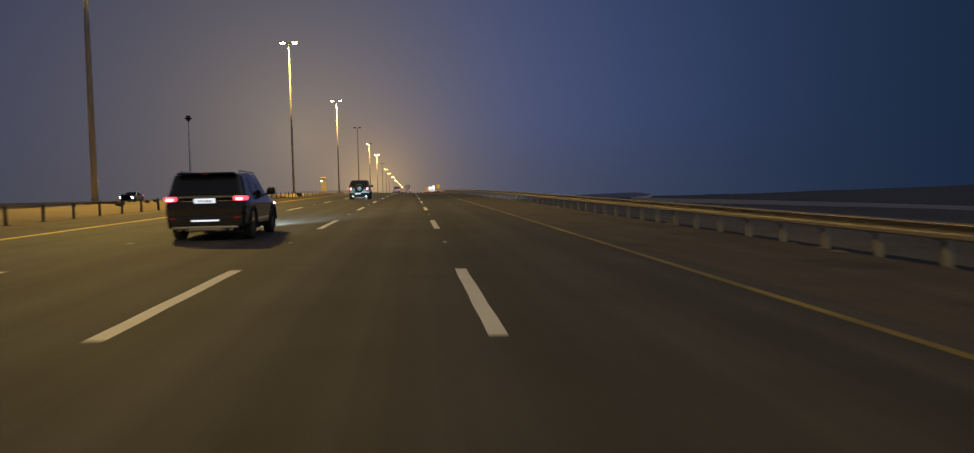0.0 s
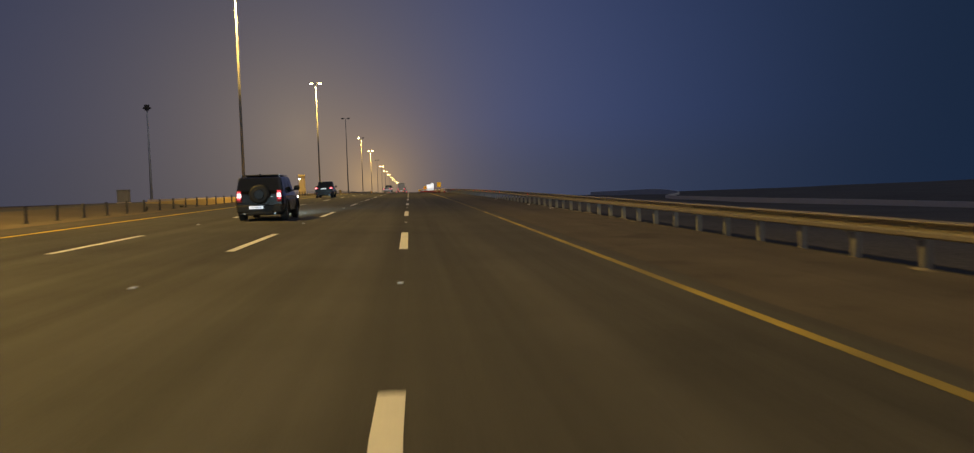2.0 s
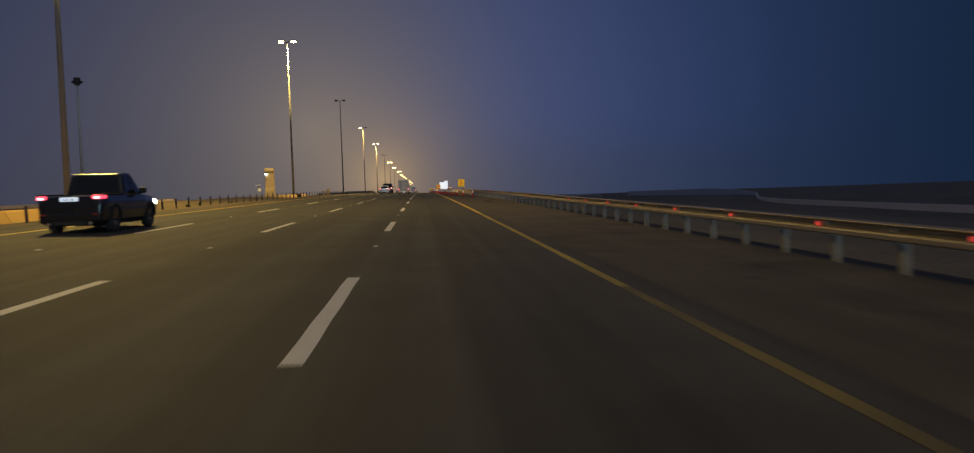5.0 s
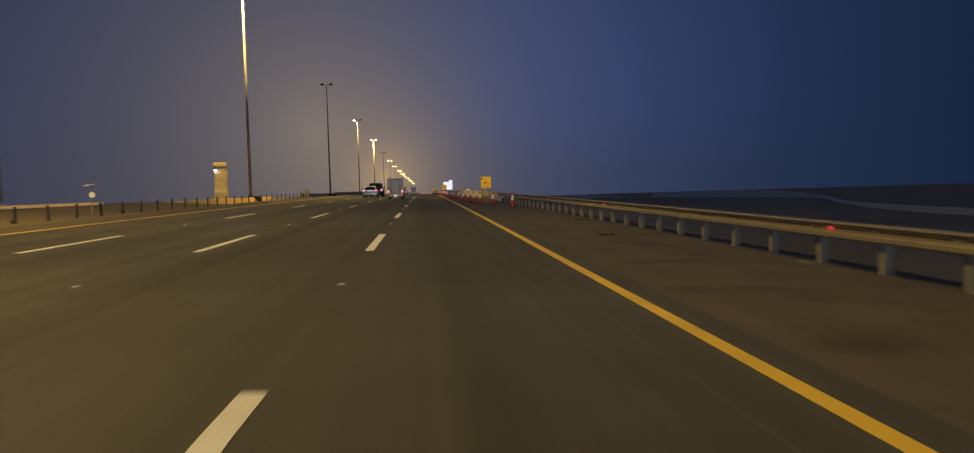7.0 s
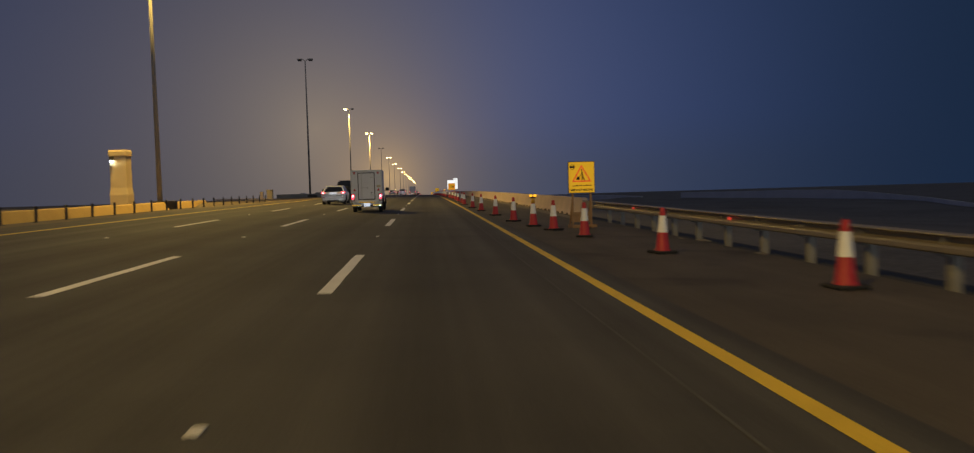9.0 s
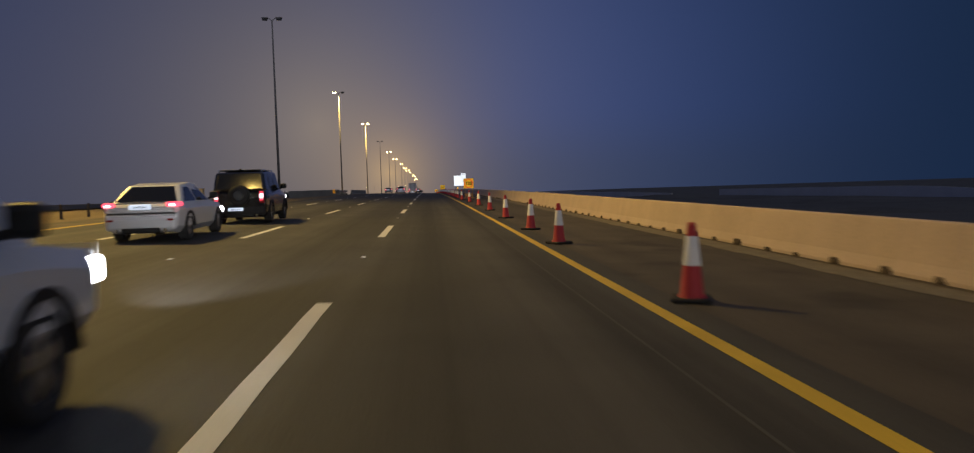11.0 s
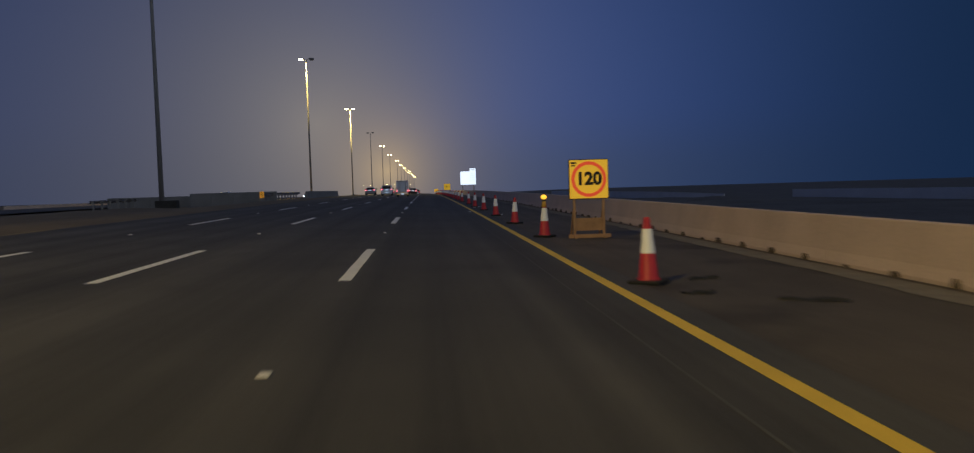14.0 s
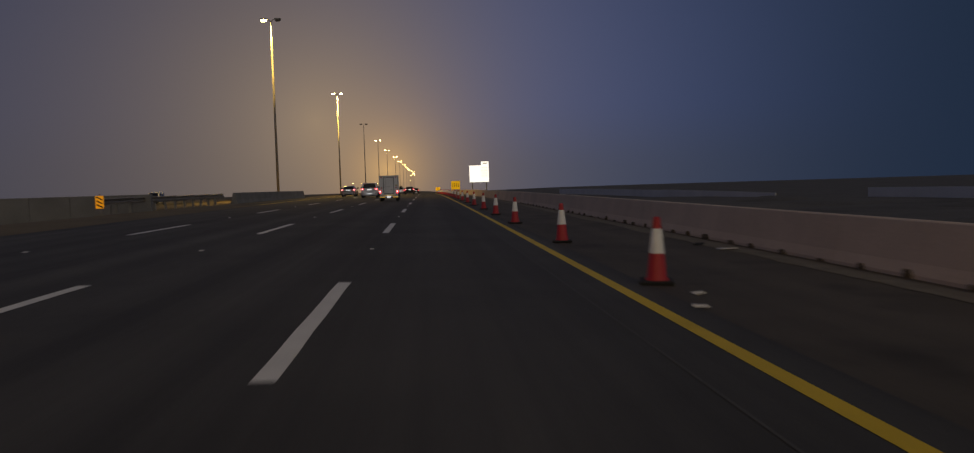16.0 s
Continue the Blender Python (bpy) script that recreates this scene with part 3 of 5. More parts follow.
# ---------------------------------------------------------------- cones
def cone_mesh():
    e = thing("traffic_cone", Matrix(), "red and white plastic traffic cone on a black base", "traffic cone", "cones closing the shoulder")
    bm = box(bmesh.new(), (0.47, 0.47, 0.05), (0, 0, 0.035), bevel=0.02)
    for sx in (-1, 1):
        for sy in (-1, 1):
            box(bm, (0.14, 0.14, 0.02), (0.15 * sx, 0.15 * sy, 0.01))
    part("base", bm, RUBBER, e, "black rubber base")

    def lathe(prof, n=24):
        bm = bmesh.new()
        rings = [[bm.verts.new((r * math.cos(2 * math.pi * i / n), r * math.sin(2 * math.pi * i / n), z)) for i in range(n)] for r, z in prof]
        for a, b in zip(rings, rings[1:]):
            for i in range(n):
                bm.faces.new((a[i], a[(i + 1) % n], b[(i + 1) % n], b[i]))
        bm.faces.new(rings[-1])
        return bm

    part("body", lathe([(0.172, 0.05), (0.165, 0.07), (0.142, 0.10), (0.052, 0.91), (0.045, 0.945), (0.025, 0.955)]), CONE_RED, e, "red plastic cone", smooth=True)
    part("sleeve", lathe([(0.1085, 0.44), (0.1078, 0.442), (0.0697, 0.787), (0.067, 0.79)]), CONE_WHITE, e, "white reflective sleeve", smooth=True)
    return e


CONES = [(7.1, 205.5), (6.28, 211.4), (5.72, 216.9), (5.40, 220.3), (5.09, 222.8), (4.83, 226.8), (4.68, 233.4), (4.50, 240.6), (4.40, 247.2), (4.32, 256.6), (4.4, 262.5), (4.45, 271), (4.57, 281.1), (4.63, 291.6), (4.58, 302.4), (4.40, 312.8), (4.42, 323.2), (4.46, 331.0), (4.45, 338.9), (4.49, 347.2), (4.45, 354.9), (4.48, 363.1), (4.4, 372.8), (4.44, 381.4), (4.5, 390), (4.5, 399.2)] + [(4.5, 408 + 9 * i) for i in range(18)]
BEACONS = (222.8, 323.2)
cone = cone_mesh()
for i, (x, y) in enumerate(CONES):
    m = on_road(x, y, 0, random.uniform(-40, 40)) @ pose(0, 0, 0, random.uniform(-1.2, 1.2), random.uniform(-1.2, 1.2), 0)
    if i == 0:
        cone.matrix_world = m
    else:
        copy_thing(cone, m)


def beacon(x, y, lenses):
    e = thing("warning_beacon", on_road(x, y, 0.955), "amber flashing warning beacon clipped on a cone top", "warning lamp", "beacons on cones")
    holder = tube(bmesh.new(), (0, 0, -0.145), (0, 0, 0.02), 0.072, 0.050, 14)
    part("holder", holder, SIGN_YELLOW_PLAIN, e, "yellow plastic holder", smooth=True)
    part("battery_box", box(bmesh.new(), (0.10 * lenses, 0.09, 0.05), (0, 0, 0.045), bevel=0.012), POLE_DARK, e, "dark plastic battery box")
    r = 0.080 if lenses == 1 else 0.055
    for k in range(lenses):
        cx, cz = 0.14 * (k - (lenses - 1) / 2), 0.07 + 0.75 * r
        lens = bmesh.new()
        bmesh.ops.create_uvsphere(lens, u_segments=18, v_segments=10, radius=r, matrix=Matrix.Translation((cx, 0, cz)) @ Matrix.Diagonal((1.0, 0.6, 0.85, 1)))
        lens = part("lens", lens, AMBER, e, "glowing amber lens", smooth=True)
        part("lens_rim", tube(bmesh.new(), (cx, 0.012, cz), (cx, 0.035, cz), r * 1.06, r * 1.06, 18), POLE_DARK, lens, "dark rim")


for x, y in CONES:
    if y in BEACONS:
        beacon(x, y, 2 if y < 300 else 1)


# ---------------------------------------------------------------- road-work signs
def text_mesh(body, size, bold=0.0):
    c = bpy.data.curves.new("text", "FONT")
    c.body, c.size, c.align_x, c.align_y, c.extrude, c.offset = body, size, "CENTER", "CENTER", 0.002, bold
    ob = bpy.data.objects.new("text", c)
    me = bpy.data.meshes.new_from_object(ob)
    bpy.data.objects.remove(ob)
    bm = bmesh.new()
    bm.from_mesh(me)
    bmesh.ops.rotate(bm, verts=bm.verts, cent=(0, 0, 0), matrix=Matrix.Rotation(math.pi / 2, 3, "X"))
    return bm


def shift(bm, x, y, z):
    bmesh.ops.translate(bm, verts=bm.verts, vec=(x, y, z))
    return bm


def outline(points, inner_scale, y, thick=0.004):
    """A flat ring between a polygon and its scaled copy, facing -y."""
    bm = bmesh.new()
    cx, cz = sum(p[0] for p in points) / len(points), sum(p[1] for p in points) / len(points)
    a = [bm.verts.new((px, y, pz)) for px, pz in points]
    b = [bm.verts.new((cx + (px - cx) * inner_scale, y, cz + (pz - cz) * inner_scale)) for px, pz in points]
    n = len(points)
    for i in range(n):
        bm.faces.new((a[i], a[(i + 1) % n], b[(i + 1) % n], b[i]))
    bmesh.ops.recalc_face_normals(bm, faces=bm.faces)
    return bm


def plate(points, y):
    bm = bmesh.new()
    f = bm.faces.new([bm.verts.new((px, y, pz)) for px, pz in points])
    f.normal_update()
    if f.normal.y > 0:
        bmesh.ops.reverse_faces(bm, faces=[f])
    return bm


def timber_stand(e, w, top, depth=0.55):
    for s in (-1, 1):
        part("leg", box(bmesh.new(), (0.07, 0.05, top), (s * (w / 2 - 0.12), 0.05, top / 2), bevel=0.006), TIMBER, e)
        bm = bmesh.new()
        tube(bm, (s * (w / 2 - 0.12), 0.08, top * 0.75), (s * (w / 2 - 0.12), 0.08 + depth, 0.03), 0.03, 0.03, 6)
        part("brace", bm, TIMBER, e)
        part("foot", box(bmesh.new(), (0.09, 0.9, 0.07), (s * (w / 2 - 0.12), 0.25, 0.035), bevel=0.006), TIMBER, e)
    part("cross_bar", box(bmesh.new(), (w + 0.1, 0.10, 0.10), (0, -0.02, 0.055), bevel=0.008), TIMBER, e)
    part("kick_board", box(bmesh.new(), (w - 0.2, 0.025, 0.34), (0, 0.09, 0.36), bevel=0.004), TIMBER, e)


def works_sign(x, y, w, h, z0, label, draw, turn=0.0):
    e = thing("road_sign", on_road(x, y, 0, turn), label, "road sign", "yellow road-work signs")
    timber_stand(e, w, z0 + 0.1)
    board = part("board", box(bmesh.new(), (w, 0.025, h), (0, 0, z0 + h / 2), bevel=0.008), SIGN_YELLOW, e)
    part("backing_frame", box(bmesh.new(), (w + 0.04, 0.03, h + 0.04), (0, 0.035, z0 + h / 2), bevel=0.006), SIGN_BLACK, e)
    draw(e, board, w, h, z0)
    return e


def draw_limit(e, board, w, h, z0):
    n = 40
    cz = z0 + h / 2
    r = 0.47
    part("red_ring", outline([(r * math.cos(2 * math.pi * i / n), cz + r * math.sin(2 * math.pi * i / n)) for i in range(n)], 0.81, -0.018), SIGN_RED, board, "red speed limit ring")
    part("figures", shift(text_mesh("120", 0.46, 0.02), 0, -0.018, cz), SIGN_BLACK, board, "black figures 120")
    bm = bmesh.new()
    box(bm, (0.15, 0.004, 0.045), (-w / 2 + 0.11, -0.016, z0 + h - 0.075))
    box(bm, (0.11, 0.004, 0.035), (-w / 2 + 0.10, -0.016, z0 + h - 0.145))
    part("badge", bm, SIGN_BLACK, board)


def draw_works(e, board, w, h, z0):
    tri = [(-0.33, z0 + 0.36), (0.33, z0 + 0.36), (0.0, z0 + 0.93)]
    part("red_triangle", outline(tri, 0.78, -0.018), SIGN_RED, board, "red warning triangle")
    bm = bmesh.new()
    box(bm, (0.035, 0.004, 0.20), (0.03, -0.018, z0 + 0.62), turn=Matrix.Rotation(-0.25, 4, "Y"))
    box(bm, (0.03, 0.004, 0.17), (0.065, -0.018, z0 + 0.49), turn=Matrix.Rotation(-0.35, 4, "Y"))
    box(bm, (0.03, 0.004, 0.16), (0.02, -0.018, z0 + 0.49), turn=Matrix.Rotation(0.15, 4, "Y"))
    box(bm, (0.05, 0.004, 0.05), (0.0, -0.018, z0 + 0.75))
    box(bm, (0.02, 0.004, 0.18), (-0.03, -0.018, z0 + 0.58), turn=Matrix.Rotation(0.6, 4, "Y"))
    part("work_symbol", bm, SIGN_BLACK, board, "black digging symbol")
    part("heap_symbol", plate([(-0.19, z0 + 0.43), (-0.05, z0 + 0.43), (-0.09, z0 + 0.53), (-0.13, z0 + 0.55)], -0.018), SIGN_BLACK, board)
    part("wording", shift(text_mesh("MEN AT WORK", 0.108, 0.004), 0, -0.018, z0 + 0.085), SIGN_BLACK, board, "black words MEN AT WORK")
    bm = bmesh.new()
    for i, (bx, bw) in enumerate(((-0.22, 0.20), (-0.04, 0.09), (0.13, 0.16), (0.28, 0.10))):
        box(bm, (bw, 0.004, 0.022), (bx, -0.016, z0 + 0.225 + 0.012 * (i % 2)))
        box(bm, (bw * 0.25, 0.004, 0.05), (bx + bw * 0.3, -0.016, z0 + 0.245))
    part("script_line", bm, SIGN_BLACK, board, "line of unreadable black script")
    n = 16
    bm = outline([(-w / 2 + 0.12 + 0.085 * math.cos(2 * math.pi * i / n), z0 + h - 0.16 + 0.085 * math.sin(2 * math.pi * i / n)) for i in range(n)], 0.8, -0.016)
    box(bm, (0.15, 0.004, 0.06), (-w / 2 + 0.12, -0.016, z0 + h - 0.16))
    part("badge", bm, SIGN_BLACK, board)


def draw_bars(e, board, w, h, z0):
    bm = bmesh.new()
    for i in range(4):
        box(bm, (0.07, 0.004, h * 0.5), (-0.36 + 0.24 * i, -0.016, z0 + h * 0.5))
    part("lettering", bm, SIGN_BLACK, board)


works_sign(6.60, 221.7, 0.86, 1.02, 1.18, "yellow men at work warning board on a timber stand", draw_works)
works_sign(5.56, 322.7, 1.025, 1.015, 1.055, "yellow 120 speed limit board on a timber stand beside a cone", draw_limit)
works_sign(5.2, 452.0, 1.15, 1.10, 0.95, "yellow works board with dark lettering bars on a timber stand", draw_bars)
works_sign(5.2, 610.0, 1.45, 1.10, 0.95, "yellow works board with dark lettering bars on a timber stand", draw_bars)


def guide_sign():
    x, y, w, h, z0 = 11.9, 505.0, 3.85, 3.3, 2.3
    e = thing("guide_sign", pose(x, y, road_z(9, y)), "large bright white guide sign on two steel posts beyond the parapet", "road sign")
    board = part("board", box(bmesh.new(), (w, 0.08, h), (0, 0, z0 + h / 2), bevel=0.02), SIGN_WHITE, e)
    part("exit_tab", box(bmesh.new(), (1.5, 0.08, 0.75), (w / 2 - 0.75, 0, z0 + h + 0.375), bevel=0.02), SIGN_WHITE, e)
    for s in (-1, 1):
        part("post", tube(bmesh.new(), (s * 1.4, 0.16, -1.6), (s * 1.4, 0.16, z0 + h - 0.2), 0.11, 0.11, 10), POLE_STEEL, e)
    # print gets emission too, to go with the board's added glow
    ink = material("sign_print", (0.35, 0.3, 0.25), 0.6, vary=0.05, bump=0, emit=0.5)
    for r in range(4):
        for i in range(3):
            part("word_bar", box(bmesh.new(), (0.24 + 0.1 * ((r + i) % 2), 0.01, 0.12), (0.62 + 0.42 * i, -0.045, z0 + h - 0.45 - 0.55 * r)), ink, board)
    part("word_bar", box(bmesh.new(), (0.9, 0.01, 0.18), (w / 2 - 0.75, -0.045, z0 + h + 0.38)), ink, board)


guide_sign()


# ---------------------------------------------------------------- pillars and markers in the median
PLASTER = material("cream_plaster", (0.58, 0.46, 0.27), 0.9, vary=0.1, scale=0.7, fine=20)
COOL_LAMP = material("white_lamp", (0.9, 1.0, 1.0), 0.3, vary=0, emit=14, emit_color=(0.85, 1.0, 0.95))


def pillar():
    e = thing("pillar", pose(-30.8, 284, crown(284) + 0.2), "cream plastered square pillar with a white lamp near its top", "pillar")
    def square(rows):
        """A square shaft through rows of (height, width)."""
        bm = bmesh.new()
        rings = [[bm.verts.new((sx * w / 2, sy * w / 2, z)) for sx, sy in ((-1, -1), (1, -1), (1, 1), (-1, 1))] for z, w in rows]
        for p, q in zip(rings, rings[1:]):
            for i in range(4):
                bm.faces.new((p[i], p[(i + 1) % 4], q[(i + 1) % 4], q[i]))
        bm.faces.new(rings[0][::-1])
        bm.faces.new(rings[-1])
        bmesh.ops.bevel(bm, geom=[k for k in bm.edges if abs(k.verts[0].co.z - k.verts[1].co.z) > 0.05], offset=0.05, segments=2, affect="EDGES")
        return bm

    part("shaft", square([(-0.5, 1.86), (1.25, 1.86), (1.45, 1.80), (1.95, 1.70), (5.25, 1.66)]), PLASTER, e)
    part("cap", square([(5.24, 1.72), (5.34, 1.84), (5.78, 1.84), (5.86, 1.76), (5.95, 1.70)]), PLASTER, e)
    lamp = part("lamp_bracket", box(bmesh.new(), (0.40, 0.3, 0.42), (-0.55, -0.98, 5.05), bevel=0.03), POLE_DARK, e)
    bm = bmesh.new()
    bmesh.ops.create_uvsphere(bm, u_segments=16, v_segments=10, radius=0.17, matrix=Matrix.Translation((-0.55, -1.05, 4.74)) @ Matrix.Diagonal((1.2, 0.8, 0.75, 1)))
    part("lamp_globe", bm, COOL_LAMP, lamp, "glowing white lamp globe", smooth=True)


pillar()


def small_pillars():
    for x, w, h, mat in ((-25.05, 0.50, 1.35, CONCRETE), (-23.75, 0.92, 1.65, PLASTER)):
        e = thing("gate_pier", pose(x, 329, crown(329) + 0.02), "short square masonry pier standing in the median", "pier", "piers in the median")
        part("shaft", box(bmesh.new(), (w, w, h), (0, 0, h / 2), bevel=0.05), mat, e)
        part("cap", box(bmesh.new(), (w + 0.08, w + 0.08, 0.10), (0, 0, h + 0.03), bevel=0.02), mat, e)


small_pillars()


def solar_post():
    e = thing("solar_marker_post", pose(-15.68, 194.8, crown(194.8) + 0.2), "thin pale marker post with a small flat solar panel", "marker post")
    part("post", tube(bmesh.new(), (0, 0, -0.1), (0, 0, 1.62), 0.035, 0.03, 10), POLE_STEEL, e)
    part("solar_panel", box(bmesh.new(), (0.52, 0.34, 0.03), (-0.05, 0, 1.66), bevel=0.008, turn=Matrix.Rotation(radians(-6), 4, "Y")), CONE_WHITE, e, "pale flat solar panel")
    disc = bmesh.new()
    bmesh.ops.create_cone(disc, cap_ends=True, segments=24, radius1=0.15, radius2=0.15, depth=0.05, matrix=Matrix.Translation((0.06, -0.05, 1.16)) @ Matrix.Rotation(math.pi / 2, 4, "X"))
    part("reflector_disc", disc, CONE_WHITE, e, "round pale reflector")
    part("battery_box", box(bmesh.new(), (0.20, 0.16, 0.26), (0.0, 0.04, 1.14), bevel=0.02), POLE_STEEL, e)


solar_post()


def roadside_cabin():
    e = thing("roadside_cabin", pose(-57.2, 214, crown(214) - 0.3), "small pale metal cabin beside the far carriageway", "cabin")
    part("plinth", box(bmesh.new(), (2.3, 1.9, 0.35), (0, 0, 0.15), bevel=0.02), CONCRETE, e)
    part("body", box(bmesh.new(), (2.1, 1.7, 2.45), (0, 0, 1.5), bevel=0.03), POLE_STEEL, e)
    part("roof", box(bmesh.new(), (2.35, 1.95, 0.12), (0, 0, 2.78), bevel=0.02), POLE_STEEL, e, "overhanging flat metal roof")
    door = part("door", box(bmesh.new(), (0.85, 0.05, 1.95), (-0.3, -0.865, 1.35), bevel=0.01), POLE_STEEL, e, "grey metal door")
    part("door_handle", box(bmesh.new(), (0.12, 0.05, 0.03), (0.02, -0.91, 1.35), bevel=0.01), RUBBER, door)


roadside_cabin()


def hazard_marker():
    e = thing("hazard_marker", on_road(-15.77, 387.4), "small orange hazard marker board on a post", "road sign")
    part("post", tube(bmesh.new(), (0, 0.04, 0), (0, 0.04, 1.1), 0.03, 0.03, 8), POLE_STEEL, e)
    board = part("board", box(bmesh.new(), (0.42, 0.03, 0.66), (0, 0, 0.66), bevel=0.01), SIGN_ORANGE, e)
    bm = bmesh.new()
    for i in range(3):
        box(bm, (0.36, 0.004, 0.07), (0, -0.018, 0.46 + 0.20 * i), turn=Matrix.Rotation(0.5, 4, "Y"))
    part("stripes", bm, SIGN_BLACK, board)


hazard_marker()

# ---------------------------------------------------------------- open land on the outer side
PALE = material("pale_rendered_wall", (0.68, 0.66, 0.66), 0.85, vary=0.12, scale=0.12, fine=4)
# a low wall comes along the land, bends away and ends in the open; a second one runs on behind it
SLIP = [(84, 60, -1.5, 1.0), (77, 165, -1.5, 1.0), (71, 205, -1.5, 1.0), (71, 240, -1.5, 1.0), (76, 279, -1.45, 1.1), (90, 319, -1.3, 1.2), (111, 372, -0.3, 1.5), (117, 422, 1.2, 2.0), (115, 480, 1.15, 2.1), (112, 540, 1.1, 2.1)]


def boundary_wall(name, path, label):
    e = thing(name, pose(path[0][0], path[0][1], crown(path[0][1])), label, "wall", kind="structure")
    back = e.matrix_world.inverted()
    steps = []
    for i in range(len(path) - 1):
        p0, p1, p2, p3 = path[max(i - 1, 0)], path[i], path[i + 1], path[min(i + 2, len(path) - 1)]
        n = max(2, int(math.dist(p1[:2], p2[:2]) / 7))
        for k in range(n):
            t = k / n
            steps.append([0.5 * (2 * b + (c - a) * t + (2 * a - 5 * b + 4 * c - d) * t * t + (3 * b - a - 3 * c + d) * t ** 3) for a, b, c, d in zip(p0, p1, p2, p3)])
    steps.append(list(path[-1]))
    bm = bmesh.new()
    rings = []
    for i, (x, y, top, h) in enumerate(steps):
        u, v = steps[max(i - 1, 0)], steps[min(i + 1, len(steps) - 1)]
        side = Vector((v[1] - u[1], u[0] - v[0])).normalized() * 0.3
        top += 0.03 * noise.noise((x, y, 1))
        z1 = crown(y) - FALL * x + top
        z0 = z1 - h
        rings.append([bm.verts.new(back @ Vector(p)) for p in ((x, y, z0 - 1.2), (x, y, z1), (x + side.x, y + side.y, z1), (x + side.x, y + side.y, z0 - 1.2))])
    for a, b in zip(rings, rings[1:]):
        for i in range(4):
            bm.faces.new((a[i], a[(i + 1) % 4], b[(i + 1) % 4], b[i]))
    bm.faces.new(rings[0])
    bm.faces.new(rings[-1][::-1])
    bmesh.ops.recalc_face_normals(bm, faces=bm.faces)
    part("wall_body", bm, PALE, e)


boundary_wall("slip_road_wall", SLIP, "long low pale wall bending away across the dark land")
boundary_wall("far_boundary_wall", [(105.7, 580, -0.25, 1.5), (104, 700, 1.6, 2.0), (106, 850, 2.9, 2.4), (110, 1000, 3.6, 3.0)], "pale low wall running on far beyond the motorway")


def mound(x, y, rx, ry, h, seed):
    bm = bmesh.new()
    n = 18
    grid = []
    for i in range(n + 1):
        row = []
        for j in range(n + 1):
            u, v = 2 * i / n - 1, 2 * j / n - 1
            d = max(0.0, 1 - (u * u + v * v))
            k = noise.noise((u * 3, v * 3, seed)) * 0.5 + noise.noise((u * 8, v * 8, seed + 4)) * 0.25
            row.append(bm.verts.new((u * rx, v * ry, -0.4 + h * d ** 0.6 * (1 + 0.6 * k))))
        grid.append(row)
    for a, b in zip(grid, grid[1:]):
        for i in range(n):
            bm.faces.new((a[i], a[i + 1], b[i + 1], b[i]))
    ob = link("earth_mound", bm, DARK_EARTH, smooth=True)
    ob.matrix_world = pose(x, y, crown(y) - 4.2, 0, 0, seed * 20)
    tagged(ob, "dark uneven heap of excavated earth and rubble", "earth mound", "heaps on the open land")


for args in ((78, 500, 24, 12, 0.9, 1), (95, 470, 12, 10, 0.7, 2), (90, 545, 14, 10, 1.2, 3), (84, 400, 14, 8, 0.7, 4), (60, 420, 14, 9, 0.8, 5), (42, 300, 12, 8, 0.8, 6), (36, 190, 14, 9, 0.8, 7), (62, 350, 18, 10, 0.9, 8)):
    mound(*args)


def sand_drift():
    """Low uneven heaps of blown sand and grit round the feet of the guardrail posts."""
    bm = bmesh.new()
    for k in range(70):
        y = random.choice((random.uniform(72, 100), random.uniform(72, 100), random.uniform(100, 225), random.uniform(0, 72)))
        x, size = random.uniform(8.02, 8.45), random.uniform(0.10, 0.30)
        n = 9
        ring = []
        for i in range(n):
            a = 2 * math.pi * i / n
            q = size * random.uniform(0.6, 1.1)
            px_, py_ = x + 0.5 * q * math.cos(a), y + 1.5 * q * math.sin(a)
            ring.append(bm.verts.new((px_, py_, road_z(min(px_, 8.36), py_) + 0.003)))
        mid = bm.verts.new((x, y, road_z(min(x, 8.36), y) + 0.02 + 0.10 * size))
        for i in range(n):
            bm.faces.new((ring[i], ring[(i + 1) % n], mid))
    ob = link("sand_drift", bm, PALE_SAND, smooth=True)
    tagged(ob, "pale blown sand and grit along the guardrail posts", "sand", kind="stuff")


sand_drift()


def scrap(x, y, w, turn):
    bm = box(bmesh.new(), (w, w * 0.45, 0.02), (0, 0, 0.014), bevel=0.005)
    for v in bm.verts:
        v.co.z += 0.02 * noise.noise((v.co.x * 9 + x, v.co.y * 9, 2)) + 0.012
        v.co.x += 0.03 * noise.noise((v.co.y * 12, x, 5))
    ob = link("litter_or_reflection", bm, CONE_WHITE)
    ob.matrix_world = on_road(x, y, 0, turn)
    tagged(ob, "small pale flattened scrap of litter or modelled reflection on the shoulder", "litter", "litter on the shoulder")


# the scrap at (4.72, 339.25) models a pale reflection beside the cone base
for args in ((4.65, 353.7, 0.16, 20), (4.3, 352.6, 0.18, -15), (4.72, 339.25, 0.16, 10), (3.5, 344.0, 0.14, 30), (7.6, 360.5, 0.4, 5), (7.9, 88.0, 0.3, 40), (7.8, 96.0, 0.35, 80), (8.0, 117.5, 0.3, 10)):
    scrap(*args)


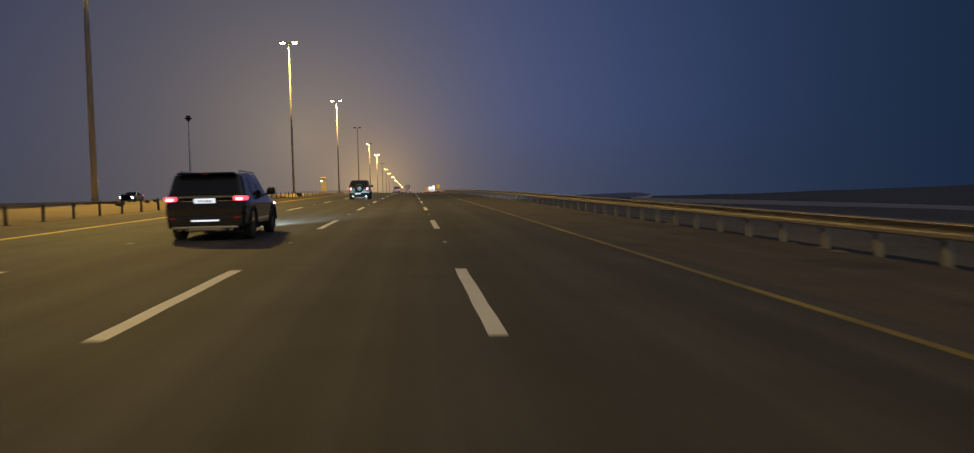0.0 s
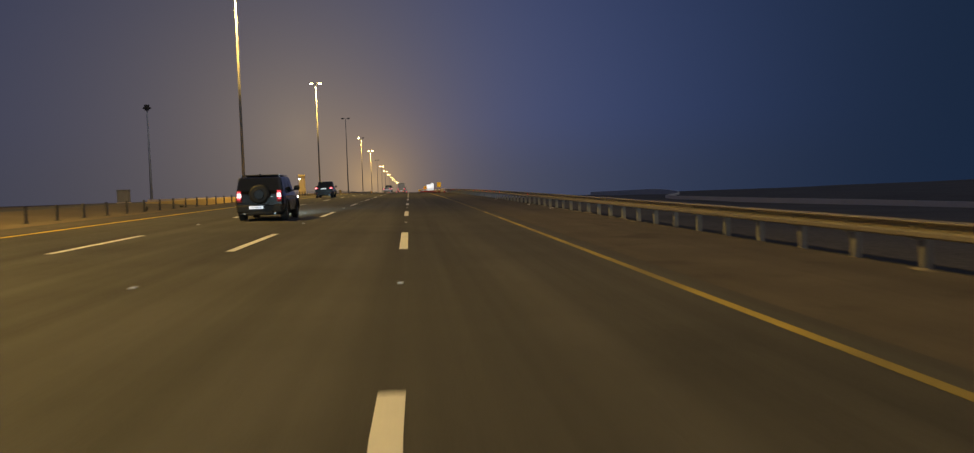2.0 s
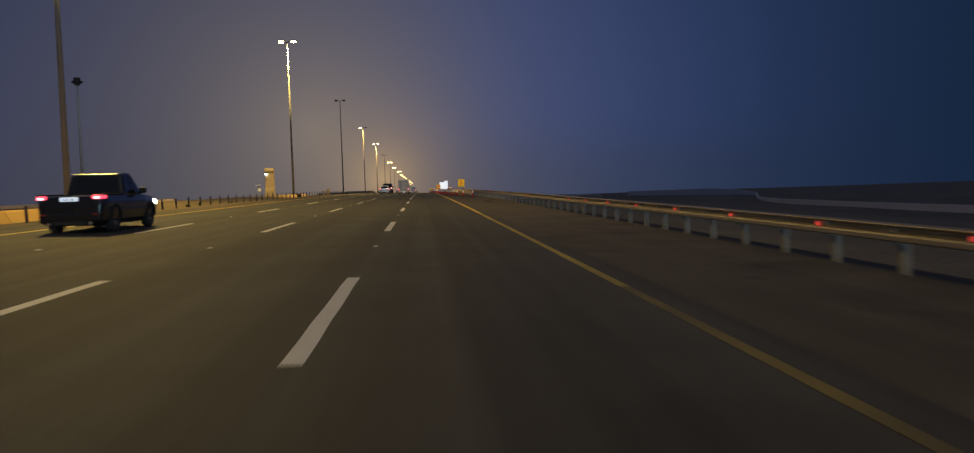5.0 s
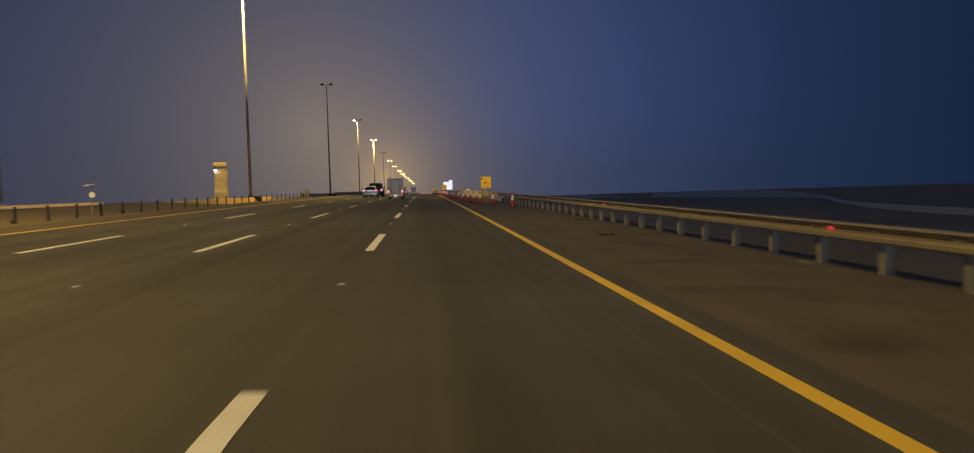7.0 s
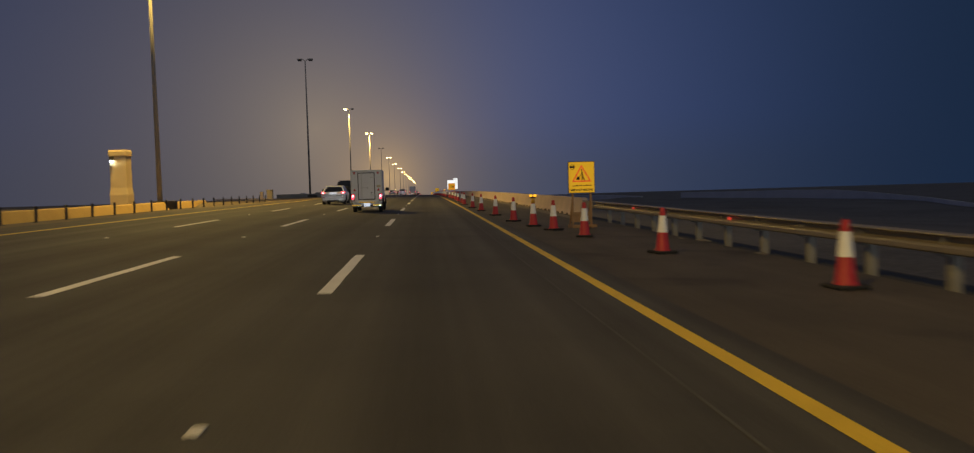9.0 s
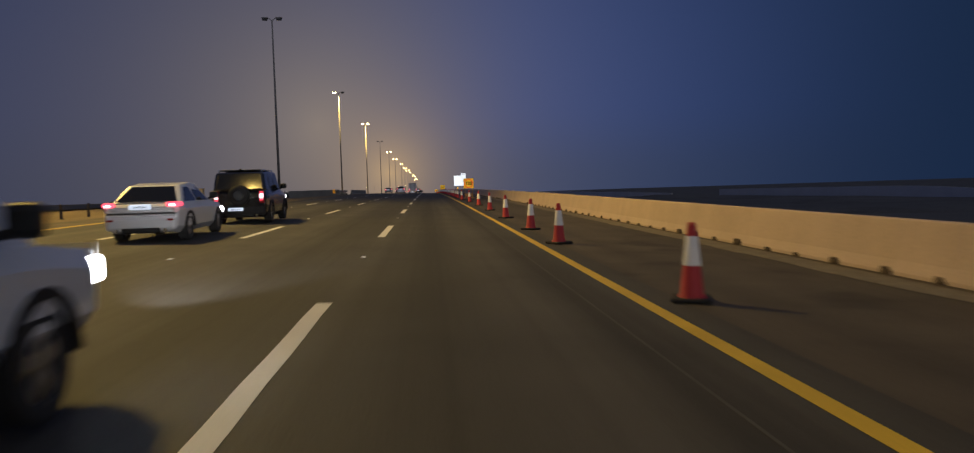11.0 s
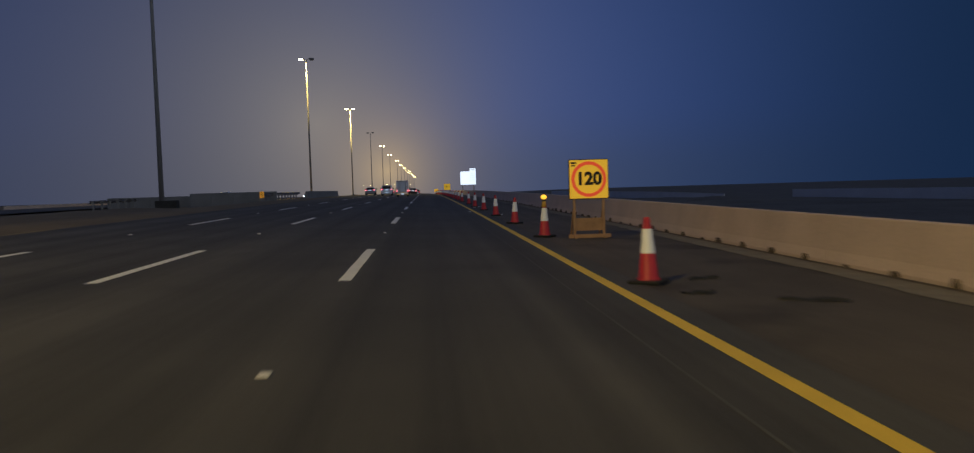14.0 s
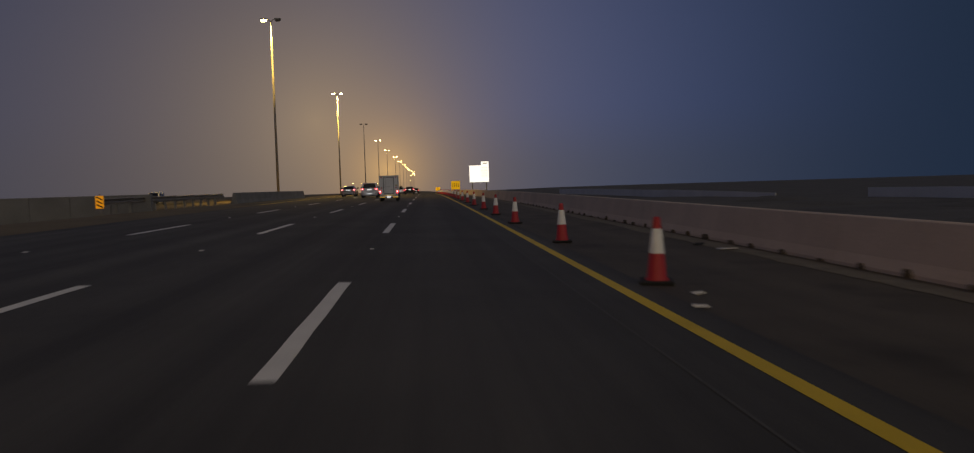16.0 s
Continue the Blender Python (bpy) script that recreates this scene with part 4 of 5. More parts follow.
def tyre_scrap(x, y, length, turn, seed):
    """A torn, curled strip of tyre tread lying flat."""
    bm = bmesh.new()
    rng = random.Random(seed)
    rows = []
    n = 10
    for i in range(n + 1):
        u = i / n
        cx, cy = length * (u - 0.5), 0.10 * math.sin(3 * u + seed)
        w = 0.07 * (0.4 + 1.2 * math.sin(math.pi * min(max(u, 0.06), 0.94))) * rng.uniform(0.7, 1.2)
        lift = 0.012 + 0.03 * abs(math.sin(5 * u + seed))
        rows.append([bm.verts.new(p) for p in ((cx, cy - w, 0.004), (cx, cy - w * 0.6, lift), (cx, cy + w * 0.6, lift), (cx, cy + w, 0.004))])
    for p, q in zip(rows, rows[1:]):
        for i in range(3):
            bm.faces.new((p[i], p[i + 1], q[i + 1], q[i]))
    bmesh.ops.recalc_face_normals(bm, faces=bm.faces)
    ob = link("tyre_scrap", bm, RUBBER)
    ob.matrix_world = on_road(x, y, 0, turn)
    tagged(ob, "torn dark strip of tyre rubber on the shoulder", "litter", "tyre scraps on the shoulder")


for k, args in enumerate(((5.34, 313.2, 0.5, 15), (5.93, 310.9, 0.8, -8), (4.75, 311.7, 0.4, 40), (6.3, 174.5, 0.5, 20), (7.58, 184.4, 0.6, -20), (7.5, 362.0, 0.5, 30))):
    tyre_scrap(*args, k)

# ---------------------------------------------------------------- vehicles
BLACK_PAINT = material("black_car_paint", (0.006, 0.006, 0.009), 0.20, vary=0.1, scale=1, bump=0.0, coat=0.5)
WHITE_CAR = material("white_car_paint", (0.74, 0.76, 0.80), 0.3, vary=0.05, scale=1, bump=0.0, coat=0.5)
SILVER_CAR = material("silver_car_paint", (0.34, 0.34, 0.35), 0.3, metal=0.5, vary=0.05, scale=1, bump=0.0, coat=0.5)
BOX_WHITE = material("white_box_panel", (0.80, 0.80, 0.82), 0.45, vary=0.10, scale=1.2, fine=25, bump=0.02)
CAR_GLASS = material("dark_car_glass", (0.012, 0.013, 0.015), 0.06, vary=0, bump=0.0)
TRIM_BLACK = material("black_plastic_trim", (0.009, 0.009, 0.009), 0.6, vary=0.2, bump=0.05)
CHROME = material("chrome", (0.75, 0.75, 0.76), 0.15, metal=1.0, vary=0.05, bump=0.0)
ALU = material("dull_aluminium", (0.62, 0.62, 0.62), 0.45, metal=0.55, vary=0.12, scale=6, fine=40, bump=0.02)
TYRE = material("tyre_rubber", (0.034, 0.033, 0.032), 0.85, vary=0.3, scale=5, fine=50)
RIM = material("alloy_rim", (0.35, 0.35, 0.36), 0.35, metal=0.9, vary=0.1, bump=0.0)
TAIL_LIT = material("lit_tail_lens", (0.7, 0.03, 0.03), 0.25, vary=0, bump=0.0, emit=2.2, emit_color=(1.0, 0.06, 0.09))
TAIL_CORE = material("lit_tail_core", (1.0, 0.5, 0.5), 0.25, vary=0, bump=0.0, emit=2.6, emit_color=(1.0, 0.62, 0.60))
TAIL_DULL = material("dull_tail_lens", (0.30, 0.015, 0.015), 0.25, vary=0, bump=0.0)
PLATE_LIT = material("lit_number_plate", (0.8, 0.8, 0.8), 0.5, vary=0.05, bump=0.0, emit=0.75, emit_color=(0.85, 0.92, 1.0))
HEAD_LIT = material("lit_headlamp", (1, 1, 1), 0.2, vary=0, bump=0.0, emit=45, emit_color=(1.0, 0.97, 0.9))
RED_MARK = material("red_triangle_mark", (0.55, 0.03, 0.03), 0.4, vary=0.1, bump=0.0)
# tape is given emission to imitate its shine in following headlights
HAZARD_YELLOW = material("yellow_hazard_tape_added_glow", (0.85, 0.50, 0.04), 0.4, vary=0.1, bump=0.0, emit=0.35)


def loft(stations, power=0.0):
    """Stations of (y, [(x, z), ...]) for the right half from the bottom up; mirrored and closed."""
    bm = bmesh.new()
    rings = []
    for y, half in stations:
        ring = [bm.verts.new((x, y, z)) for x, z in half] + [bm.verts.new((-x, y, z)) for x, z in reversed(half)]
        rings.append(ring)
    n = len(rings[0])
    for a, b in zip(rings, rings[1:]):
        for i in range(n):
            j = (i + 1) % n
            bm.faces.new((a[i], a[j], b[j], b[i]))
    bm.faces.new(rings[0][::-1])
    bm.faces.new(rings[-1])
    bmesh.ops.recalc_face_normals(bm, faces=bm.faces)
    return bm


def round_edges(bm, w=0.03, angle=25):
    edges = [e for e in bm.edges if len(e.link_faces) == 2 and e.calc_face_angle(0) > radians(angle)]
    bmesh.ops.bevel(bm, geom=edges, offset=w, segments=2, profile=0.6, affect="EDGES", clamp_overlap=True)
    return bm


def panel(corners, inset=0.06, lift=0.006, thick=0.012):
    """A thin pane over a four-cornered opening, pulled in from its edges."""
    p = [Vector(c) for c in corners]
    c = sum(p, Vector()) / 4
    nrm = (p[1] - p[0]).cross(p[3] - p[0]).normalized()
    q = []
    for v in p:
        d = v - c
        q.append(c + d * max(0.1, 1 - inset / d.length * 1.4) + nrm * lift)
    bm = bmesh.new()
    top = [bm.verts.new(v) for v in q]
    low = [bm.verts.new(v - nrm * thick) for v in q]
    bm.faces.new(top)
    bm.faces.new(low[::-1])
    for i in range(4):
        bm.faces.new((top[i], low[i], low[(i + 1) % 4], top[(i + 1) % 4]))
    bmesh.ops.recalc_face_normals(bm, faces=bm.faces)
    return bm


def turned(prof, n=24):
    """A ring turned about the x axis from a closed profile of (x, radius)."""
    bm = bmesh.new()
    rings = [[bm.verts.new((x, r * math.cos(2 * math.pi * i / n), r * math.sin(2 * math.pi * i / n))) for x, r in prof] for i in range(n)]
    m = len(prof)
    for k in range(n):
        a, b = rings[k], rings[(k + 1) % n]
        for i in range(m):
            bm.faces.new((a[i], a[(i + 1) % m], b[(i + 1) % m], b[i]))
    bmesh.ops.recalc_face_normals(bm, faces=bm.faces)
    return bm


def wheel(e, x, y, r, w=0.25, rim_mat=None):
    h = w / 2
    prof = [(-h * 0.8, r * 0.62), (-h, r * 0.70), (-h, r * 0.90), (-h * 0.8, r), (h * 0.8, r), (h, r * 0.90), (h, r * 0.70), (h * 0.8, r * 0.62)]
    t = part("wheel", turned(prof), TYRE, e, "black rubber tyre on an alloy rim", smooth=False)
    t.location = (x, y, r)
    bm = turned([(-h * 0.7, r * 0.60), (-h * 0.7, r * 0.66), (h * 0.7, r * 0.66), (h * 0.7, r * 0.60)])
    s = 1 if x > 0 else -1
    for k in range(5):
        a = 2 * math.pi * k / 5
        box(bm, (0.05, 0.09, r * 0.62), (s * h * 0.55, -math.sin(a) * r * 0.31, math.cos(a) * r * 0.31), turn=Matrix.Rotation(a, 4, "X"))
    tube(bm, (s * h * 0.2, 0, 0), (s * h * 0.72, 0, 0), r * 0.17, r * 0.14, 12)
    part("rim", bm, rim_mat or RIM, t)
    return t


def plate_part(e, x, y, z, w=0.50, h=0.13):
    p = part("number_plate", box(bmesh.new(), (w, 0.015, h), (x, y, z), bevel=0.004), PLATE_LIT, e, "lit white number plate")
    bm = bmesh.new()
    for i in range(5):
        box(bm, (w * 0.07, 0.004, h * 0.5), (x + w * (-0.28 + 0.14 * i), y - 0.009, z - h * 0.08))
    part("plate_bars", bm, TRIM_BLACK, p)


def car(name, m, label, paint, L=4.8, W=1.98, H=1.75, belt=1.08, bonnet=1.02, kind_of="suv", lights="wide", facing=1, category="car", group="vehicles on the motorway"):
    """A car with its tail at y = 0 and its nose at y = L."""
    e = thing(name, m, label, category, group)
    w, g = W / 2, 0.21
    r = 0.37 if kind_of != "sedan" else 0.33

    def low(y, wid, top, bottom=g, tuck=0.94):
        return (y, [(wid * 0.80, bottom), (wid * 0.97, bottom + 0.16), (wid, bottom + 0.42), (wid, top - 0.18), (wid * tuck, top)])

    body = loft([low(0.0, w * 0.90, belt - 0.10, 0.30), low(0.10, w * 0.97, belt - 0.02, 0.25), low(0.5, w, belt), low(L * 0.35, w, belt), low(L * 0.62, w, belt - 0.01),
                 low(L * 0.72, w, bonnet), low(L * 0.88, w * 0.97, bonnet - 0.07), low(L * 0.965, w * 0.90, bonnet - 0.18), low(L, w * 0.74, bonnet - 0.32, 0.36)])
    part("body", round_edges(body, 0.05), paint, e, smooth=False)
    # greenhouse
    if kind_of == "suv":
        top = [(0.10, belt - 0.03, w * 0.95), (0.34, H - 0.05, w * 0.81), (L * 0.30, H, w * 0.82), (L * 0.50, H - 0.03, w * 0.80), (L * 0.715, bonnet + 0.0, w * 0.88)]
    elif kind_of == "boxy":
        top = [(0.06, belt - 0.03, w * 0.95), (0.16, H - 0.05, w * 0.84), (L * 0.30, H, w * 0.86), (L * 0.55, H - 0.03, w * 0.85), (L * 0.68, bonnet + 0.02, w * 0.92)]
    elif kind_of == "pickup":
        top = [(L * 0.36, belt - 0.03, w * 0.92), (L * 0.40, H - 0.04, w * 0.80), (L * 0.48, H, w * 0.80), (L * 0.56, H - 0.02, w * 0.80), (L * 0.71, bonnet, w * 0.90)]
    else:
        top = [(0.42, belt - 0.05, w * 0.88), (1.10, H - 0.06, w * 0.70), (L * 0.38, H, w * 0.72), (L * 0.50, H - 0.03, w * 0.71), (L * 0.70, bonnet, w * 0.88)]
    st = []
    y0, z0, w0 = top[0]
    y4, z4, w4 = top[4]
    for i, (y, z, wt) in enumerate(top[1:4]):
        st.append((y, z, wt))
    (ya, za, wa), (yb, zb, wb), (yc, zc, wc) = st
    rear_lo, front_lo = w * 0.94, w * 0.94
    bmv = bmesh.new()
    V = lambda x, y, z: bmv.verts.new((x, y, z))
    base = [V(-rear_lo, y0, z0), V(rear_lo, y0, z0), V(front_lo, y4, z4 - 0.04), V(-front_lo, y4, z4 - 0.04)]
    roof = [[V(-wt, y, z), V(wt, y, z)] for y, z, wt in st]
    F = bmv.faces.new
    F((base[0], base[1], roof[0][1], roof[0][0]))
    F((roof[0][0], roof[0][1], roof[1][1], roof[1][0]))
    F((roof[1][0], roof[1][1], roof[2][1], roof[2][0]))
    F((roof[2][0], roof[2][1], base[2], base[3]))
    F((base[1], base[2], roof[2][1], roof[1][1], roof[0][1]))
    F((base[3], base[0], roof[0][0], roof[1][0], roof[2][0]))
    F(base[::-1])
    bmesh.ops.recalc_face_normals(bmv, faces=bmv.faces)
    part("cabin", round_edges(bmv, 0.09 if kind_of == "boxy" else 0.07), paint, e)
    part("rear_window", panel([(-rear_lo, y0, z0 + 0.04), (rear_lo, y0, z0 + 0.04), (wa, ya, za), (-wa, ya, za)], 0.10, 0.010), CAR_GLASS, e)
    part("windscreen", panel([(front_lo, y4, z4), (-front_lo, y4, z4), (-wc, yc, zc), (wc, yc, zc)], 0.08, 0.010), CAR_GLASS, e)
    for s in (1, -1):
        def side(f0, f1):
            lo = [(s * w * 0.94, y0 + (y4 - y0) * f, z0 + (z4 - 0.04 - z0) * f) for f in (f0, f1)]
            hi = [(s * (wa + (wc - wa) * f), ya + (yc - ya) * f, za + (zc - za) * f) for f in (f0, min(f1, 1.0))]
            q = [lo[0], lo[1], hi[1], hi[0]]
            return q if s > 0 else [q[1], q[0], q[3], q[2]]

        spans = ((0.04, 0.30), (0.30, 0.60), (0.60, 0.92)) if kind_of in ("suv", "boxy") else ((0.06, 0.48), (0.48, 0.94))
        for f0, f1 in spans:
            part("side_window", panel(side(f0, f1), 0.06, 0.012), CAR_GLASS, e)
        mir = box(bmesh.new(), (0.24, 0.15, 0.20), (s * (w + 0.12), L * 0.60, belt + 0.12), bevel=0.07)
        tube(mir, (s * (w - 0.04), L * 0.60, belt + 0.02), (s * (w + 0.06), L * 0.60, belt + 0.06), 0.03, 0.03, 8)
        part("mirror", mir, TRIM_BLACK, e)
        for y in (L * 0.195, L * 0.80):
            wheel(e, s * (w - 0.13), y, r)
            arch = turned([(-0.04, r + 0.02), (-0.04, r + 0.09), (0.04, r + 0.09), (0.04, r + 0.02)], 20)
            bmesh.ops.delete(arch, geom=[v for v in arch.verts if v.co.z < -0.06], context="VERTS")
            part("wheel_arch", shift(arch, s * (w - 0.015), y, r), TRIM_BLACK, e)
        if kind_of in ("suv", "boxy"):
            rail = tube(bmesh.new(), (s * wb * 0.90, ya + 0.25, H + 0.035), (s * wb * 0.88, L * 0.52, H + 0.02), 0.02, 0.02, 8)
            for yy in (ya + 0.3, L * 0.5):
                box(rail, (0.03, 0.10, 0.06), (s * wb * 0.89, yy, H))
            part("roof_rail", rail, CHROME, e)
        # lamps
        if lights == "tall":
            lamp = part("tail_lamp", box(bmesh.new(), (0.19, 0.10, 0.46), (s * (w * 0.90 - 0.09), 0.03, 0.96), bevel=0.03), TAIL_DULL, e)
            for dx in (-0.036, 0.036):
                part("lamp_core", box(bmesh.new(), (0.060, 0.03, 0.17), (s * (w * 0.90 - 0.09) + dx, -0.022, 0.99), bevel=0.012), TAIL_CORE, lamp, "glowing pink-white lamp core")
            for dz in (-0.135, 0.135):
                part("lamp_bar", box(bmesh.new(), (0.12, 0.03, 0.035), (s * (w * 0.90 - 0.09), -0.022, 0.99 + dz), bevel=0.012), TAIL_LIT, lamp, "glowing red lamp bar")
        else:
            lens = box(bmesh.new(), (0.26, 0.10, 0.12), (s * (w * 0.90 - 0.08), 0.035, belt - 0.05), bevel=0.03)
            box(lens, (0.10, 0.34, 0.10), (s * (w * 0.945), 0.20, belt - 0.05), bevel=0.03)
            lamp = part("tail_lamp", lens, TAIL_LIT, e, "glowing red tail lamp")
            part("lamp_core", box(bmesh.new(), (0.15, 0.03, 0.06), (s * (w * 0.90 - 0.06), -0.020, belt - 0.065), bevel=0.02), TAIL_CORE, lamp, "glowing pink-white lamp core")
            part("reflector", box(bmesh.new(), (0.15, 0.03, 0.05), (s * (w * 0.78), -0.052, 0.56), bevel=0.01), TAIL_DULL, e, "small red reflector")
        hl = box(bmesh.new(), (0.40, 0.20, 0.15), (s * (w * 0.70), L - 0.20, bonnet - 0.26), bevel=0.03)
        part("headlamp", hl, HEAD_LIT, e, "glowing white headlamp")
        if kind_of == "suv":
            part("exhaust_trim", box(bmesh.new(), (0.40, 0.10, 0.07), (s * w * 0.60, -0.03, 0.33), bevel=0.025), RIM, e, "pale metal exhaust trim")
        part("exhaust", tube(bmesh.new(), (s * w * 0.62, 0.25, 0.30), (s * w * 0.62, -0.04, 0.30), 0.05, 0.05, 10), CHROME, e)
    bump_ = box(bmesh.new(), (W * 0.92, 0.20, 0.34), (0, 0.06, 0.47), bevel=0.08)
    part("bumper", bump_, TRIM_BLACK if kind_of == "boxy" else paint, e)
    part("skid_plate", box(bmesh.new(), (W * 0.50, 0.08, 0.14), (0, 0.0, 0.31), bevel=0.03), RIM if kind_of == "suv" else TRIM_BLACK, e)
    if kind_of == "boxy":
        plate_part(e, -0.12, -0.055, 0.53, 0.52, 0.11)
        cover = turned([(-0.11, 0.02), (-0.11, 0.30), (-0.07, 0.37), (0.10, 0.38), (0.12, 0.30), (0.12, 0.02)], 28)
        bmesh.ops.rotate(cover, verts=cover.verts, cent=(0, 0, 0), matrix=Matrix.Rotation(math.pi / 2, 3, "Z"))
        spare = part("spare_wheel", shift(cover, 0.02, -0.07, 1.03), TRIM_BLACK, e, "spare wheel on the tailgate")
        part("hub_cover", shift(tube(bmesh.new(), (0, 0, 0), (0, -0.03, 0), 0.20, 0.17, 20), 0.02, -0.18, 1.03), BLACK_PAINT, spare)
        part("tailgate_handle", box(bmesh.new(), (0.16, 0.03, 0.04), (0.46, -0.02, 0.93), bevel=0.01), CHROME, e)
        part("roof_fin", box(bmesh.new(), (0.05, 0.20, 0.09), (0, 0.42, H + 0.04), bevel=0.02), TRIM_BLACK, e)
        part("roof_rack", box(bmesh.new(), (W * 0.74, 1.7, 0.05), (0, L * 0.28, H + 0.03), bevel=0.02), TRIM_BLACK, e)
    else:
        plate_part(e, 0, -0.012, belt - 0.10, 0.50, 0.115)
        part("trim_bar", box(bmesh.new(), (W * 0.66, 0.03, 0.025), (0, 0.0, belt - 0.015), bevel=0.008), CHROME, e)
        if kind_of == "suv":
            part("spoiler", box(bmesh.new(), (W * 0.70, 0.30, 0.05), (0, ya - 0.05, za + 0.02), bevel=0.02), paint, e)
            part("roof_lamp_bar", box(bmesh.new(), (0.14, 0.03, 0.02), (0, ya - 0.19, za + 0.0), bevel=0.005), TAIL_DULL, e)
            part("step_light_bar", box(bmesh.new(), (0.66, 0.03, 0.04), (0, -0.052, 0.50), bevel=0.01), PLATE_LIT, e, "pale lit strip in the bumper")
    if kind_of == "pickup":
        for s in (1, -1):
            part("bed_rail", box(bmesh.new(), (0.08, L * 0.34, 0.07), (s * w * 0.93, L * 0.18, belt + 0.02), bevel=0.02), TRIM_BLACK, e)
    return e


def tail(x, y, turn=0.0):
    return on_road(x, y, 0.004, turn)


car("suv", tail(-5.78, 20.3), "black luxury suv with glowing red tail lamps", BLACK_PAINT, 4.85, 1.96, 1.68, belt=1.08, bonnet=1.06)
car("suv", tail(-5.56, 75.8), "boxy black off-road suv with tall square tail lamps", BLACK_PAINT, 4.65, 1.87, 1.73, belt=1.13, bonnet=1.09, kind_of="boxy", lights="tall")
car("pickup_truck", tail(-9.1, 133.5), "black pickup truck with its tail lamps lit", BLACK_PAINT, 5.2, 1.88, 1.80, belt=1.10, bonnet=1.08, kind_of="pickup", category="pickup truck")
car("suv", tail(-5.5, 267.5), "dark suv with its tail lamps lit", BLACK_PAINT, 4.65, 1.98, 1.90, belt=1.20, bonnet=1.14, kind_of="boxy", lights="tall")
car("sedan", tail(-5.7, 258.0), "white saloon car with its tail lamps lit", WHITE_CAR, 4.7, 1.84, 1.46, belt=0.98, bonnet=0.92, kind_of="sedan")
car("suv", tail(-5.4, 440.0), "white suv with its tail lamps lit", WHITE_CAR, 4.8, 1.95, 1.74, belt=1.08, bonnet=1.04)
car("sedan", tail(-9.0, 452.0), "silver saloon car with its tail lamps lit", SILVER_CAR, 4.7, 1.84, 1.46, belt=0.98, bonnet=0.92, kind_of="sedan")
for x, y, kind_of, paint, text in ((-5.6, 566, "suv", WHITE_CAR, "white suv far ahead with red tail lamps"), (-9.2, 590, "sedan", SILVER_CAR, "silver saloon car far ahead with red tail lamps"), (-1.9, 604, "suv", BLACK_PAINT, "black suv far ahead with red tail lamps"), (-5.5, 628, "sedan", WHITE_CAR, "white saloon car far ahead with red tail lamps")):
    car(kind_of, tail(x, y), text, paint, 4.75, 1.9, 1.48 if kind_of == "sedan" else 1.74, belt=1.0, bonnet=0.96, kind_of=kind_of)
car("sedan", tail(-1.9, 500.0), "dark saloon car far ahead with red tail lamps", BLACK_PAINT, 4.7, 1.84, 1.46, belt=0.98, bonnet=0.92, kind_of="sedan")
car("suv", tail(-9.0, 520.0), "dark suv far ahead with red tail lamps", BLACK_PAINT, 4.8, 1.95, 1.74, belt=1.08, bonnet=1.04)
# oncoming traffic beyond the median
for x, y, kind_of, paint, text in ((-39.0, 118.0, "sedan", SILVER_CAR, "silver oncoming saloon car with bright headlamps"), (-39.0, 470.0, "suv", WHITE_CAR, "white oncoming suv with bright headlamps"), (-43.0, 610.0, "sedan", BLACK_PAINT, "dark oncoming saloon car with bright headlamps")):
    car("sedan" if kind_of == "sedan" else "suv", pose(x, y, crown(y) - 0.034, 0, 0, 180), text, paint, 4.7, 1.86, 1.48 if kind_of == "sedan" else 1.74, belt=1.0, bonnet=0.95, kind_of=kind_of)


FADED_NOTICE = material("faded_notice", (0.58, 0.50, 0.33), 0.7, vary=0.2, scale=8)


